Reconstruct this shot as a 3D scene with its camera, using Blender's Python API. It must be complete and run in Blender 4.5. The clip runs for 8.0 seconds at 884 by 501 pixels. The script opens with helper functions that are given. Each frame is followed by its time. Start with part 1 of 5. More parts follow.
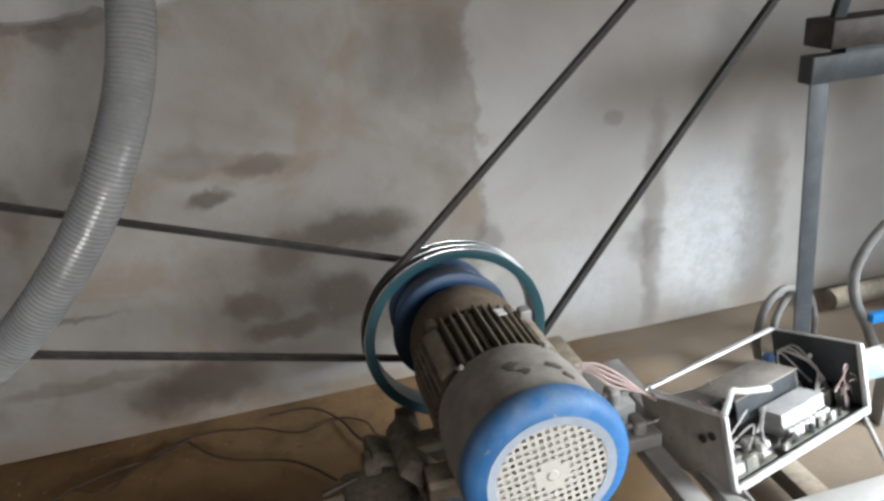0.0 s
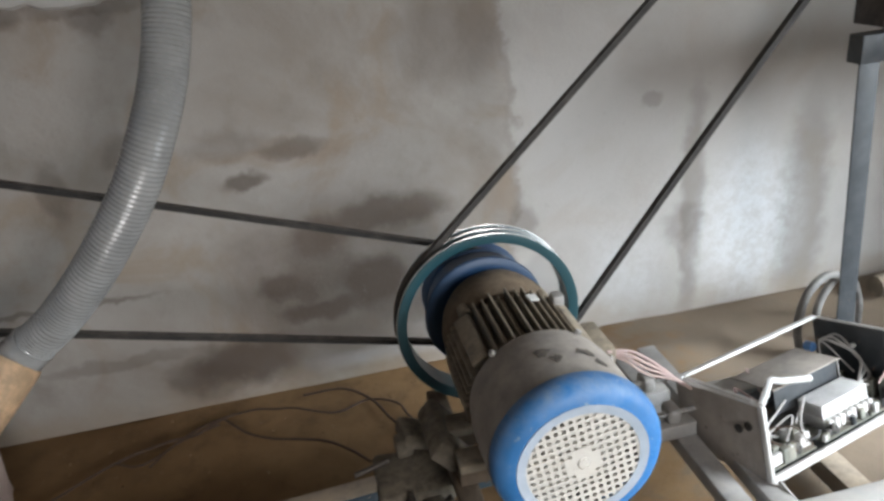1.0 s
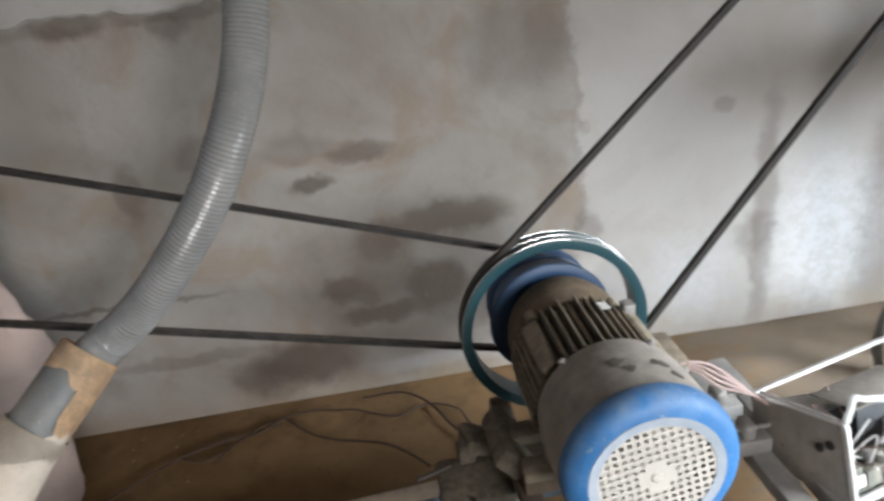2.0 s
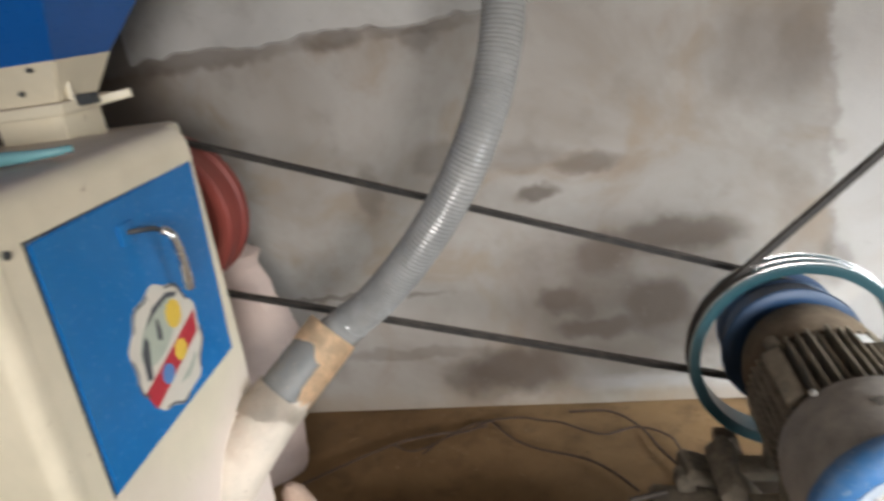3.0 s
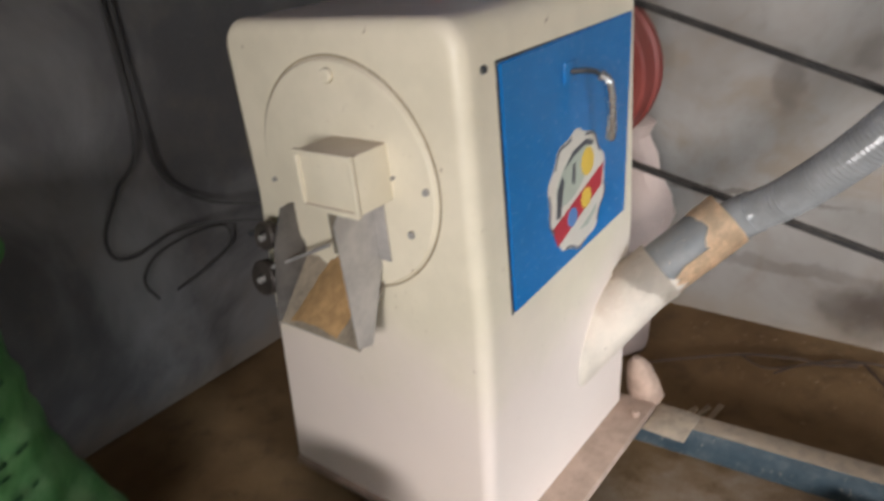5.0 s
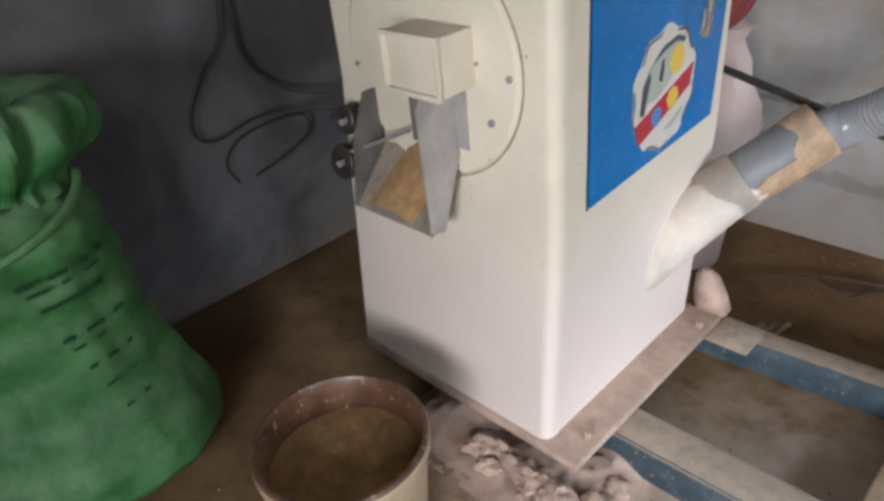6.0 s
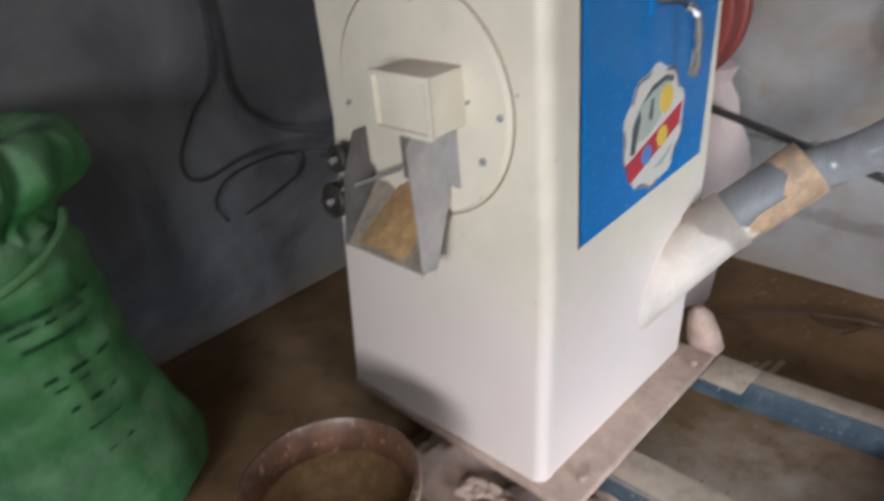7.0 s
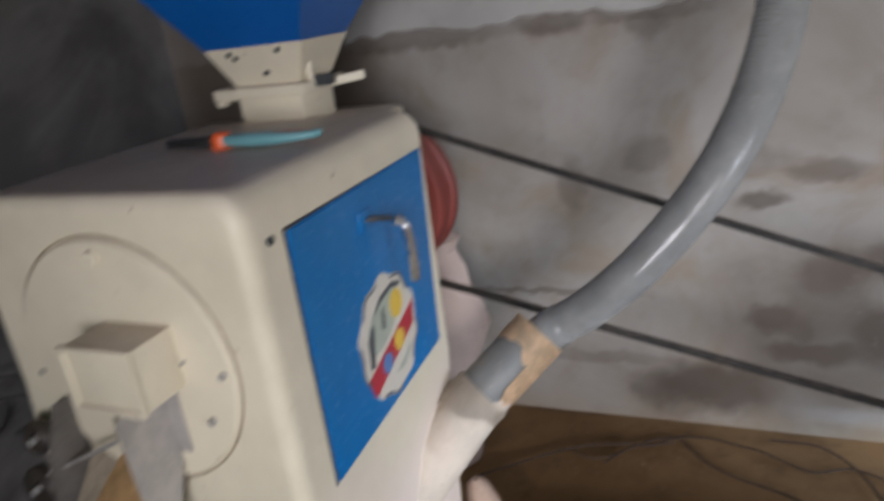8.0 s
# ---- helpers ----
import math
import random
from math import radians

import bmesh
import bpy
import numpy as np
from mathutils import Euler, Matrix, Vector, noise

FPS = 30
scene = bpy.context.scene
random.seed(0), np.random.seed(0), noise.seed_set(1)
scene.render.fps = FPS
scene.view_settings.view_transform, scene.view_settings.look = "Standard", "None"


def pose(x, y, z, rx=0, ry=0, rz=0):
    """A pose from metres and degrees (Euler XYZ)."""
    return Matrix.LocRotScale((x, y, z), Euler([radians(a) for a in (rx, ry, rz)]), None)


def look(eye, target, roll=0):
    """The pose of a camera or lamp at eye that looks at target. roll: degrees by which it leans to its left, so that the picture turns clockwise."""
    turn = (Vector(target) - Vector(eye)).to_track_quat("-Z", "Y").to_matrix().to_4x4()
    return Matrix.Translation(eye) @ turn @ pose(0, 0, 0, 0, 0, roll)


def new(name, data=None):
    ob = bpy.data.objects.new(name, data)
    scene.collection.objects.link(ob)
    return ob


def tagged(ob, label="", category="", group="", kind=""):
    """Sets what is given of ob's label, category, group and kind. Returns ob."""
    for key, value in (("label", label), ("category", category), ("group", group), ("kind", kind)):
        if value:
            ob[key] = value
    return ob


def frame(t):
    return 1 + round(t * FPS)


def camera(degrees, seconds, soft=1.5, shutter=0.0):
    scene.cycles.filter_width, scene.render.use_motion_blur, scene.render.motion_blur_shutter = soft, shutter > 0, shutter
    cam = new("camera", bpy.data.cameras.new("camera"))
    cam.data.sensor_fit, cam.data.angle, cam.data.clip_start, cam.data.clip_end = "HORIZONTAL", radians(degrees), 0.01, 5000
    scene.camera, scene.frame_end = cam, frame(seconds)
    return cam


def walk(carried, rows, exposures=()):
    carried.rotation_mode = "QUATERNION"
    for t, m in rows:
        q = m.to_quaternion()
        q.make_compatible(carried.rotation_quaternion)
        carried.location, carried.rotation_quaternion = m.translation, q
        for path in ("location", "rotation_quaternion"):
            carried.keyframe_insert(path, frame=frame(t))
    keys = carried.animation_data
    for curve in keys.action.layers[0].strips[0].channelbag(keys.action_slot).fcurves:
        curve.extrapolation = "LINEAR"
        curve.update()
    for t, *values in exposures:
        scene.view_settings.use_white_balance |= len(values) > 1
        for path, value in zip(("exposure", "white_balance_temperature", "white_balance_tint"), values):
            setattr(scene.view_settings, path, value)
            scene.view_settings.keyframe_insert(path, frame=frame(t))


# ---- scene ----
cam = camera(64.4, 8.0, soft=2.9, shutter=0.5)
PATH = [
    (0, (1.018, 1.128, 1.548), (1.411, 2.925, 0.763), -5.3),
    (0.5, (1.027, 1.142, 1.539), (1.362, 2.936, 0.721), -6.7),
    (1, (1.03, 1.137, 1.553), (1.314, 2.936, 0.727), -6.3),
    (1.2, (1.012, 1.135, 1.575), (1.304, 2.929, 0.74), -5.6),
    (2.3, (0.97, 1.158, 1.539), (0.983, 3.0, 0.770), -7.2),
    (2.5, (0.944, 1.15, 1.533), (0.845, 2.993, 0.785), -7.0),
    (3, (0.897, 1.129, 1.527), (0.505, 2.972, 0.856), -8.6),
    (3.5, (0.854, 1.103, 1.545), (0.216, 2.898, 0.935), -7.9),
    (4, (0.81, 1.077, 1.546), (-0.036, 2.785, 0.941), -7.2),
    (4.5, (0.731, 1.077, 1.509), (-0.311, 2.631, 0.803), -6.1),
    (5, (0.712, 1.051, 1.476), (-0.466, 2.431, 0.635), -6.4),
    (5.2, (0.7, 1.046, 1.49), (-0.495, 2.373, 0.588), -6.2),
    (6.3, (0.728, 0.983, 1.419), (-0.55, 2.107, 0.37), -6.2),
    (6.5, (0.729, 0.972, 1.409), (-0.564, 2.092, 0.373), -6.2),
    (7, (0.709, 1.014, 1.438), (-0.558, 2.236, 0.488), -5.5),
    (7.5, (0.691, 1.079, 1.48), (-0.395, 2.559, 0.686), -6.6),
    (8, (0.692, 1.179, 1.574), (-0.086, 2.891, 0.897), -7.7),
]
walk(cam, [(t, look(eye, target, roll)) for t, eye, target, roll in PATH], exposures=[
    (0.0, -0.25, 6500, 10), (1.2, -0.22, 6500, 10), (2.5, 0.17, 6600, 11), (3.0, 0.36, 6750, 11), (4.0, 0.24, 6500, 12), (4.5, 0.25, 6650, 12.5), (5.2, 0.31, 6500, 13), (6.3, 0.29, 5950, 13.5), (7.0, 0.28, 5900, 13), (7.5, 0.10, 6150, 14), (8.0, -0.02, 6250, 14)])

# ---- light ----
world = bpy.data.worlds.new("sky")
scene.world = world
world.use_nodes = True
_n = world.node_tree.nodes
_sky = _n.new("ShaderNodeTexSky")
_sky.sky_type, _sky.sun_disc = "NISHITA", False
_sky.sun_elevation, _sky.sun_rotation = radians(42), radians(75)
world.node_tree.links.new(_sky.outputs[0], _n["Background"].inputs[0])
_n["Background"].inputs[1].default_value = 0.12
sun = new("sun", bpy.data.lights.new("sun", "SUN"))
sun.data.energy, sun.data.angle, sun.data.color = 2.5, radians(0.5), (1.0, 0.95, 0.88)
sun.matrix_world = look((9, 0.5, 8), (4, 1.2, 0))


def daylight(name, m, w, h, watts, colour, spread):
    """The sky's light in an opening."""
    lamp = new(name, bpy.data.lights.new(name, "AREA"))
    lamp.data.shape, lamp.data.size, lamp.data.size_y = "RECTANGLE", w, h
    lamp.data.energy, lamp.data.color, lamp.data.spread = watts, colour, radians(spread)
    lamp.matrix_world = m
    return lamp


# the open doorway to the right of the camera, and the wide opening behind it
daylight("door_daylight", look((4.28, 1.15, 1.2), (2.35, 2.55, -0.40)), 1.7, 1.7, 84, (0.85, 0.935, 1.0), 72)
daylight("window_daylight", look((2.3, -2.32, 1.7), (0.65, 2.8, 0.75)), 1.8, 1.2, 30, (1.0, 0.985, 0.965), 70)
scene.view_settings.exposure = 0.0

# ---- materials ----


class Nodes:
    """A node material in the making."""

    def __init__(self, name):
        self.mat = bpy.data.materials.new(name)
        self.mat.use_nodes = True
        self.tree = self.mat.node_tree
        self.shader = self.tree.nodes["Principled BSDF"]
        self.where = self.add("ShaderNodeTexCoord").outputs["Object"]

    def add(self, kind, operation="", data_type=""):
        node = self.tree.nodes.new(kind)
        if operation:
            node.operation = operation
        if data_type:
            node.data_type = data_type
        return node

    def put(self, socket, value):
        if isinstance(value, bpy.types.NodeSocket):
            self.tree.links.new(value, socket)
        elif isinstance(value, tuple) and len(value) == 3 and socket.type == "RGBA":
            socket.default_value = (*value, 1)
        else:
            socket.default_value = value

    def noise(self, scale, detail=5.0, rough=0.6, where=None, distortion=0.0, stretch=None):
        node = self.add("ShaderNodeTexNoise")
        spot = where or self.where
        if stretch:
            mapping = self.add("ShaderNodeMapping")
            self.put(mapping.inputs["Vector"], spot)
            mapping.inputs["Scale"].default_value = stretch
            spot = mapping.outputs[0]
        self.put(node.inputs["Vector"], spot)
        self.put(node.inputs["Scale"], scale)
        self.put(node.inputs["Detail"], detail)
        self.put(node.inputs["Roughness"], rough)
        self.put(node.inputs["Distortion"], distortion)
        return node.outputs["Fac"]

    def ramp(self, value, low, high, a=0.0, b=1.0):
        node = self.add("ShaderNodeMapRange")
        node.clamp = True
        node.interpolation_type = "SMOOTHSTEP"
        for i, v in enumerate((value, low, high, a, b)):
            self.put(node.inputs[i], v)
        return node.outputs[0]

    def math(self, operation, a, b=0.0):
        node = self.add("ShaderNodeMath", operation=operation)
        self.put(node.inputs[0], a), self.put(node.inputs[1], b)
        return node.outputs[0]

    def mix(self, fac, a, b):
        node = self.add("ShaderNodeMix", data_type="RGBA")
        self.put(node.inputs[0], fac), self.put(node.inputs[6], a), self.put(node.inputs[7], b)
        return node.outputs[2]

    def bump(self, height, strength=0.3, distance=0.002):
        node = self.add("ShaderNodeBump")
        self.put(node.inputs["Strength"], strength)
        self.put(node.inputs["Distance"], distance)
        self.put(node.inputs["Height"], height)
        self.put(self.shader.inputs["Normal"], node.outputs[0])

    def finish(self, colour, rough=0.6, metal=0.0):
        self.put(self.shader.inputs["Base Color"], colour)
        self.put(self.shader.inputs["Roughness"], rough)
        self.put(self.shader.inputs["Metallic"], metal)
        return self.mat

    def upward(self):
        """1 on faces that look up, where dust settles."""
        geo = self.add("ShaderNodeNewGeometry")
        sep = self.add("ShaderNodeSeparateXYZ")
        self.put(sep.inputs[0], geo.outputs["Normal"])
        return sep.outputs[2]


DUST = (0.34, 0.275, 0.215)


def surface(name, colour, rough=0.5, metal=0.0, dust=0.25, dust_colour=DUST, dirt=0.3, scale=9.0, grain=120.0, relief=0.15, chips=0.0, chip_colour=(0.12, 0.08, 0.06), cover=0.0, cover_colour=None, low_mix=0.0):
    """Paint, metal or plastic with grain, blotches, chips, and dust on what faces up."""
    n = Nodes(name)
    blotch = n.noise(scale, 6, 0.65)
    fine = n.noise(grain, 4, 0.6)
    dark = tuple(c * (1 - dirt) for c in colour)
    base = n.mix(n.ramp(blotch, 0.35, 0.7), dark, colour)
    if chips:
        base = n.mix(n.ramp(n.noise(scale * 5, 7, 0.7), 0.66 - 0.1 * chips, 0.72 - 0.1 * chips), base, chip_colour)
    if low_mix:
        # dust_colour mixed in over the lower half, with an uneven edge
        sep = n.add("ShaderNodeSeparateXYZ")
        n.put(sep.inputs[0], n.where)
        edge = n.math("ADD", sep.outputs[2], n.math("MULTIPLY", n.math("SUBTRACT", n.noise(4.0, 5, 0.6), 0.5), 0.5))
        base = n.mix(n.ramp(edge, 0.45, 0.80, low_mix, 0.0), base, dust_colour)
    if cover:
        base = n.mix(n.math("MULTIPLY", n.ramp(n.upward(), 0.82, 0.985), n.ramp(n.noise(scale * 1.7, 6, 0.7), 0.25, 0.6, 0.55 * cover, cover)), base, cover_colour or dust_colour)
    settle = n.math("MULTIPLY", n.ramp(n.upward(), -0.2, 1.0), n.ramp(n.noise(scale * 2.2, 6, 0.7), 0.25, 0.7))
    amount = n.math("MULTIPLY", n.math("ADD", settle, n.ramp(blotch, 0.45, 0.8, 0.0, 0.45)), dust)
    base = n.mix(amount, base, dust_colour)
    n.bump(n.math("ADD", fine, n.math("MULTIPLY", blotch, 0.6)), relief)
    wear = n.math("ADD", n.ramp(fine, 0.3, 0.7, rough - 0.06, rough + 0.06), n.math("MULTIPLY", amount, 0.4))
    if metal:
        return n.finish(base, wear, n.math("MULTIPLY", n.math("SUBTRACT", 1.0, amount), metal))
    return n.finish(base, wear)


# stains and painted shade on the back wall: along, height, half width, half height, strength
STAINS_AND_SHADE = [
    (0.76, 0.852, 0.085, 0.035, 0.55), (0.93, 0.945, 0.11, 0.04, 0.42), (0.72, 0.98, 0.14, 0.06, 0.22),
    (0.41, 1.01, 0.09, 0.07, 0.3), (0.16, 0.91, 0.05, 0.11, 0.32), (1.13, 0.40, 0.13, 0.12, 0.62),
    (0.93, 0.32, 0.15, 0.05, 0.62), (0.79, 0.44, 0.08, 0.06, 0.6), (1.22, 0.66, 0.24, 0.07, 0.55), (0.96, 0.61, 0.10, 0.09, 0.5), (1.15, 0.41, 0.10, 0.10, 0.45),
    (0.95, 0.52, 0.15, 0.16, 0.42), (1.25, 0.30, 0.2, 0.1, 0.4), (0.62, 0.16, 0.2, 0.11, 0.6),
    (0.5, 0.10, 0.13, 0.1, 0.4), (2.237, 0.92, 0.035, 0.03, 0.22), (1.5, 1.22, 0.22, 0.16, 0.25),
    # the tall 2.41 and 2.9 streaks are cast shadows of frame posts, painted on
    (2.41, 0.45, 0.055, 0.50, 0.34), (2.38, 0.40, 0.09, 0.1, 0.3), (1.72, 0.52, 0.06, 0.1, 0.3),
    (2.9, 0.35, 0.12, 0.5, 0.35), (0.2, 0.25, 0.3, 0.03, 0.25), (0.05, 0.50, 0.35, 0.015, 0.4), (1.2, 0.78, 0.35, 0.2, 0.15),
    (-0.35, 1.44, 0.35, 0.04, 0.4), (0.12, 1.45, 0.12, 0.045, 0.5), (0.40, 1.45, 0.22, 0.025, 0.35), (0.42, 1.42, 0.06, 0.05, 0.35), (-0.9, 1.43, 0.4, 0.05, 0.55),
    # -1.0 is painted shade beside the hopper; 1.02 mixes grime with motor shade
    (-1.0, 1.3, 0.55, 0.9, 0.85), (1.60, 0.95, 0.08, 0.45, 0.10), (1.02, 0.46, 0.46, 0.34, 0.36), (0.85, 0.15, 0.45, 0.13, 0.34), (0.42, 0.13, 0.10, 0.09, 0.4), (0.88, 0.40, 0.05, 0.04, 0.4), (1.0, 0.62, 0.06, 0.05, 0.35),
]


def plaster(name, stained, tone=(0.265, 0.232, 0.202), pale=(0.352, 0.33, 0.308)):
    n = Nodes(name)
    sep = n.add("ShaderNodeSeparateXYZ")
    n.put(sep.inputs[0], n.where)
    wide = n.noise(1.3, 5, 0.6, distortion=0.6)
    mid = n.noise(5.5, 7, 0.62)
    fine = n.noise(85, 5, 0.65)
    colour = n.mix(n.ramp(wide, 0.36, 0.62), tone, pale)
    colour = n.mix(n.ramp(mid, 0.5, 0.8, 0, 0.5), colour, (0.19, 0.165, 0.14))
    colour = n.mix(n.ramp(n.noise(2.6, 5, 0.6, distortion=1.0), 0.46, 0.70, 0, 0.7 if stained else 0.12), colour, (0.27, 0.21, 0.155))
    if stained:
        # the paler coat to one side of the seam, the grey coat above the line
        seam = n.math("ADD", sep.outputs[0], n.math("MULTIPLY", n.math("SUBTRACT", n.noise(4.5, 7, 0.72), 0.5), 0.26))
        colour = n.mix(n.ramp(seam, 1.66, 1.71, 0, 0.5), colour, (0.50, 0.49, 0.475))
        crack = n.math("ABSOLUTE", n.math("SUBTRACT", seam, 1.684))
        colour = n.mix(n.ramp(crack, 0.003, 0.03, 0.3, 0.0), colour, (0.17, 0.145, 0.12))
        warp = n.add("ShaderNodeTexNoise")
        n.put(warp.inputs["Vector"], n.where), n.put(warp.inputs["Scale"], 13.0), n.put(warp.inputs["Detail"], 8.0)
        moved = n.add("ShaderNodeVectorMath", operation="MULTIPLY_ADD")
        n.put(moved.inputs[0], warp.outputs["Color"])
        moved.inputs[1].default_value = (0.09, 0.0, 0.09)
        n.put(moved.inputs[2], n.where)
        # each ellipse darkens the plaster, for stains and painted shadows alike
        for x, z, rx, rz, strength in STAINS_AND_SHADE:
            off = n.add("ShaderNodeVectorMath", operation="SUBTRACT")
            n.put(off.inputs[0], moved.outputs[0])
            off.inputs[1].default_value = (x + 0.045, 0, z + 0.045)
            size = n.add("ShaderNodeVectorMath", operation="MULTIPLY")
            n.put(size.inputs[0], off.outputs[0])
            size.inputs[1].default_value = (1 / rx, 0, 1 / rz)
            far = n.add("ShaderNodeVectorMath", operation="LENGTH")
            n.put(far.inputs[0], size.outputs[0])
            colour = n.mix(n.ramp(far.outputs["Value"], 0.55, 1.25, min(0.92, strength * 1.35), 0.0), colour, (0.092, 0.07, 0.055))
        # cool daylight painted low on the wall as bluish-white patches
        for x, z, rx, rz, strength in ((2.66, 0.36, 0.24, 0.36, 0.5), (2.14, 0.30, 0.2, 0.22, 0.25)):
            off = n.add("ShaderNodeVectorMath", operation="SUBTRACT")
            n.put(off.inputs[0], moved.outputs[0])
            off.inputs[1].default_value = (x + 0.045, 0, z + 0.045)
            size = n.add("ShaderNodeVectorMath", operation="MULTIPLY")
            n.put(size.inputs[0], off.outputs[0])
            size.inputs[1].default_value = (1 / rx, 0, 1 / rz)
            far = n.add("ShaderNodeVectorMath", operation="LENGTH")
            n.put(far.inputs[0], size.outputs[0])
            # worn is the mask of this painted light, mottled by noise
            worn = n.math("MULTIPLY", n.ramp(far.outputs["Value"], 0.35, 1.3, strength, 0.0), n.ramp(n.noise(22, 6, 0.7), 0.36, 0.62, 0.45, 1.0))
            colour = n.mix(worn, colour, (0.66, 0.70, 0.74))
        # a pale streak just above the floor
        streak = n.math("ADD", n.math("ABSOLUTE", n.math("SUBTRACT", sep.outputs[2], 0.085)), n.math("MULTIPLY", n.math("SUBTRACT", mid, 0.5), 0.09))
        along = n.math("MULTIPLY", n.ramp(sep.outputs[0], 0.8, 1.05), n.ramp(sep.outputs[0], 1.5, 1.8, 1.0, 0.0))
        colour = n.mix(n.math("MULTIPLY", along, n.ramp(streak, 0.012, 0.05, 0.28, 0.0)), colour, (0.50, 0.50, 0.51))
        line = n.math("ADD", sep.outputs[2], n.math("MULTIPLY", n.math("SUBTRACT", n.noise(9, 6, 0.7), 0.5), 0.10))
        colour = n.mix(n.ramp(line, 1.42, 1.46, 0, 0.3), colour, (0.27, 0.25, 0.235))
    # rising damp and dust splashed up from the floor
    foot = n.math("ADD", sep.outputs[2], n.math("MULTIPLY", n.math("SUBTRACT", mid, 0.5), 0.3))
    colour = n.mix(n.ramp(foot, 0.0, 0.13, 0.35, 0.0), colour, (0.30, 0.22, 0.14))
    colour = n.mix(n.ramp(n.noise(34, 4, 0.7), 0.62, 0.75, 0, 0.25), colour, (0.25, 0.22, 0.19))
    n.bump(n.math("ADD", n.math("MULTIPLY", mid, 2.5), fine), 0.35, 0.004)
    return n.finish(colour, 0.9)


def earth_floor(name):
    n = Nodes(name)
    wide = n.noise(1.6, 5, 0.6)
    mid = n.noise(8, 7, 0.65)
    fine = n.noise(140, 5, 0.7)
    colour = n.mix(n.ramp(wide, 0.35, 0.65), (0.195, 0.112, 0.048), (0.275, 0.166, 0.076))
    colour = n.mix(n.ramp(mid, 0.48, 0.75, 0, 0.7), colour, (0.115, 0.068, 0.032))
    colour = n.mix(n.ramp(fine, 0.55, 0.75, 0, 0.35), colour, (0.27, 0.195, 0.115))
    # grey ash trodden in along the right side, with a ragged edge
    sep = n.add("ShaderNodeSeparateXYZ")
    n.put(sep.inputs[0], n.where)
    along = n.math("ADD", sep.outputs[0], n.math("MULTIPLY", n.math("SUBTRACT", mid, 0.5), 1.4))
    colour = n.mix(n.ramp(along, 1.75, 2.3, 0.0, 0.75), colour, (0.20, 0.165, 0.13))
    # the motor's shade on the floor beside the drive, painted as a dark patch
    shade_from = n.add("ShaderNodeVectorMath", operation="SUBTRACT")
    n.put(shade_from.inputs[0], n.where)
    shade_from.inputs[1].default_value = (1.0, 2.65, 0)
    off = n.add("ShaderNodeVectorMath", operation="LENGTH")
    n.put(off.inputs[0], shade_from.outputs[0])
    dim = n.math("ADD", off.outputs["Value"], n.math("MULTIPLY", n.math("SUBTRACT", mid, 0.5), 0.7))
    colour = n.mix(n.ramp(dim, 0.12, 0.42, 0.5, 0.0), colour, (0.06, 0.040, 0.024))
    # paler pinkish dust spilled round the mill's foot and under the frame
    spill = n.add("ShaderNodeVectorMath", operation="SUBTRACT")
    n.put(spill.inputs[0], n.where)
    spill.inputs[1].default_value = (0.75, 1.75, 0)
    away = n.add("ShaderNodeVectorMath", operation="LENGTH")
    n.put(away.inputs[0], spill.outputs[0])
    reach = n.math("ADD", away.outputs["Value"], n.math("MULTIPLY", n.math("SUBTRACT", mid, 0.5), 0.8))
    colour = n.mix(n.ramp(reach, 0.65, 1.15, 0.85, 0.0), colour, (0.44, 0.365, 0.30))
    n.bump(n.math("ADD", n.math("MULTIPLY", mid, 3.0), fine), 0.5, 0.006)
    return n.finish(colour, 0.92)


CREAM = surface("cream_paint", (0.77, 0.70, 0.545), 0.38, dust=0.26, dust_colour=(0.76, 0.645, 0.60), dirt=0.11, scale=5, chips=0.12, chip_colour=(0.30, 0.21, 0.13), relief=0.05, cover=0.72, cover_colour=(0.44, 0.345, 0.275), low_mix=0.75)
CREAM_DUSTY = surface("dusty_cream_paint", (0.72, 0.64, 0.54), 0.6, dust=0.8, dust_colour=(0.50, 0.39, 0.31), dirt=0.3, scale=7, chips=0.3)
BLUE = surface("blue_gloss_paint", (0.006, 0.178, 0.50), 0.22, dust=0.06, dirt=0.12, scale=4, relief=0.04)
HOPPER_BLUE = surface("blue_hopper_paint", (0.004, 0.115, 0.44), 0.33, dust=0.05, dirt=0.15, scale=4, relief=0.05)
COWL_BLUE = surface("blue_cowl_paint", (0.025, 0.19, 0.50), 0.45, dust=0.5, dust_colour=(0.30, 0.36, 0.42), dirt=0.2, scale=13, chips=0.45, chip_colour=(0.26, 0.36, 0.46), relief=0.1)
COWL_PALE = surface("rubbed_pale_blue_paint", (0.46, 0.53, 0.62), 0.5, dust=0.5, dust_colour=(0.62, 0.60, 0.58), dirt=0.2, scale=16, chips=0.35, chip_colour=(0.12, 0.30, 0.52))
MOTOR_DUST = surface("dusty_cast_iron", (0.20, 0.17, 0.13), 0.75, dust=0.85, dust_colour=(0.40, 0.325, 0.24), scale=14, relief=0.4)
COWL_DUST = surface("dusty_cowl_steel", (0.33, 0.295, 0.265), 0.7, dust=0.7, dust_colour=(0.50, 0.435, 0.375), scale=7, relief=0.15, chips=0.35, chip_colour=(0.11, 0.10, 0.095))
TEAL = surface("teal_pulley_paint", (0.015, 0.066, 0.084), 0.35, dust=0.2, dirt=0.25, relief=0.1)
NAVY = surface("blue_pulley_paint", (0.012, 0.055, 0.135), 0.45, dust=0.12, dirt=0.3, relief=0.1)
BRIGHT = surface("worn_bright_steel", (0.78, 0.78, 0.77), 0.22, 1.0, dust=0.05, dirt=0.15, relief=0.05)
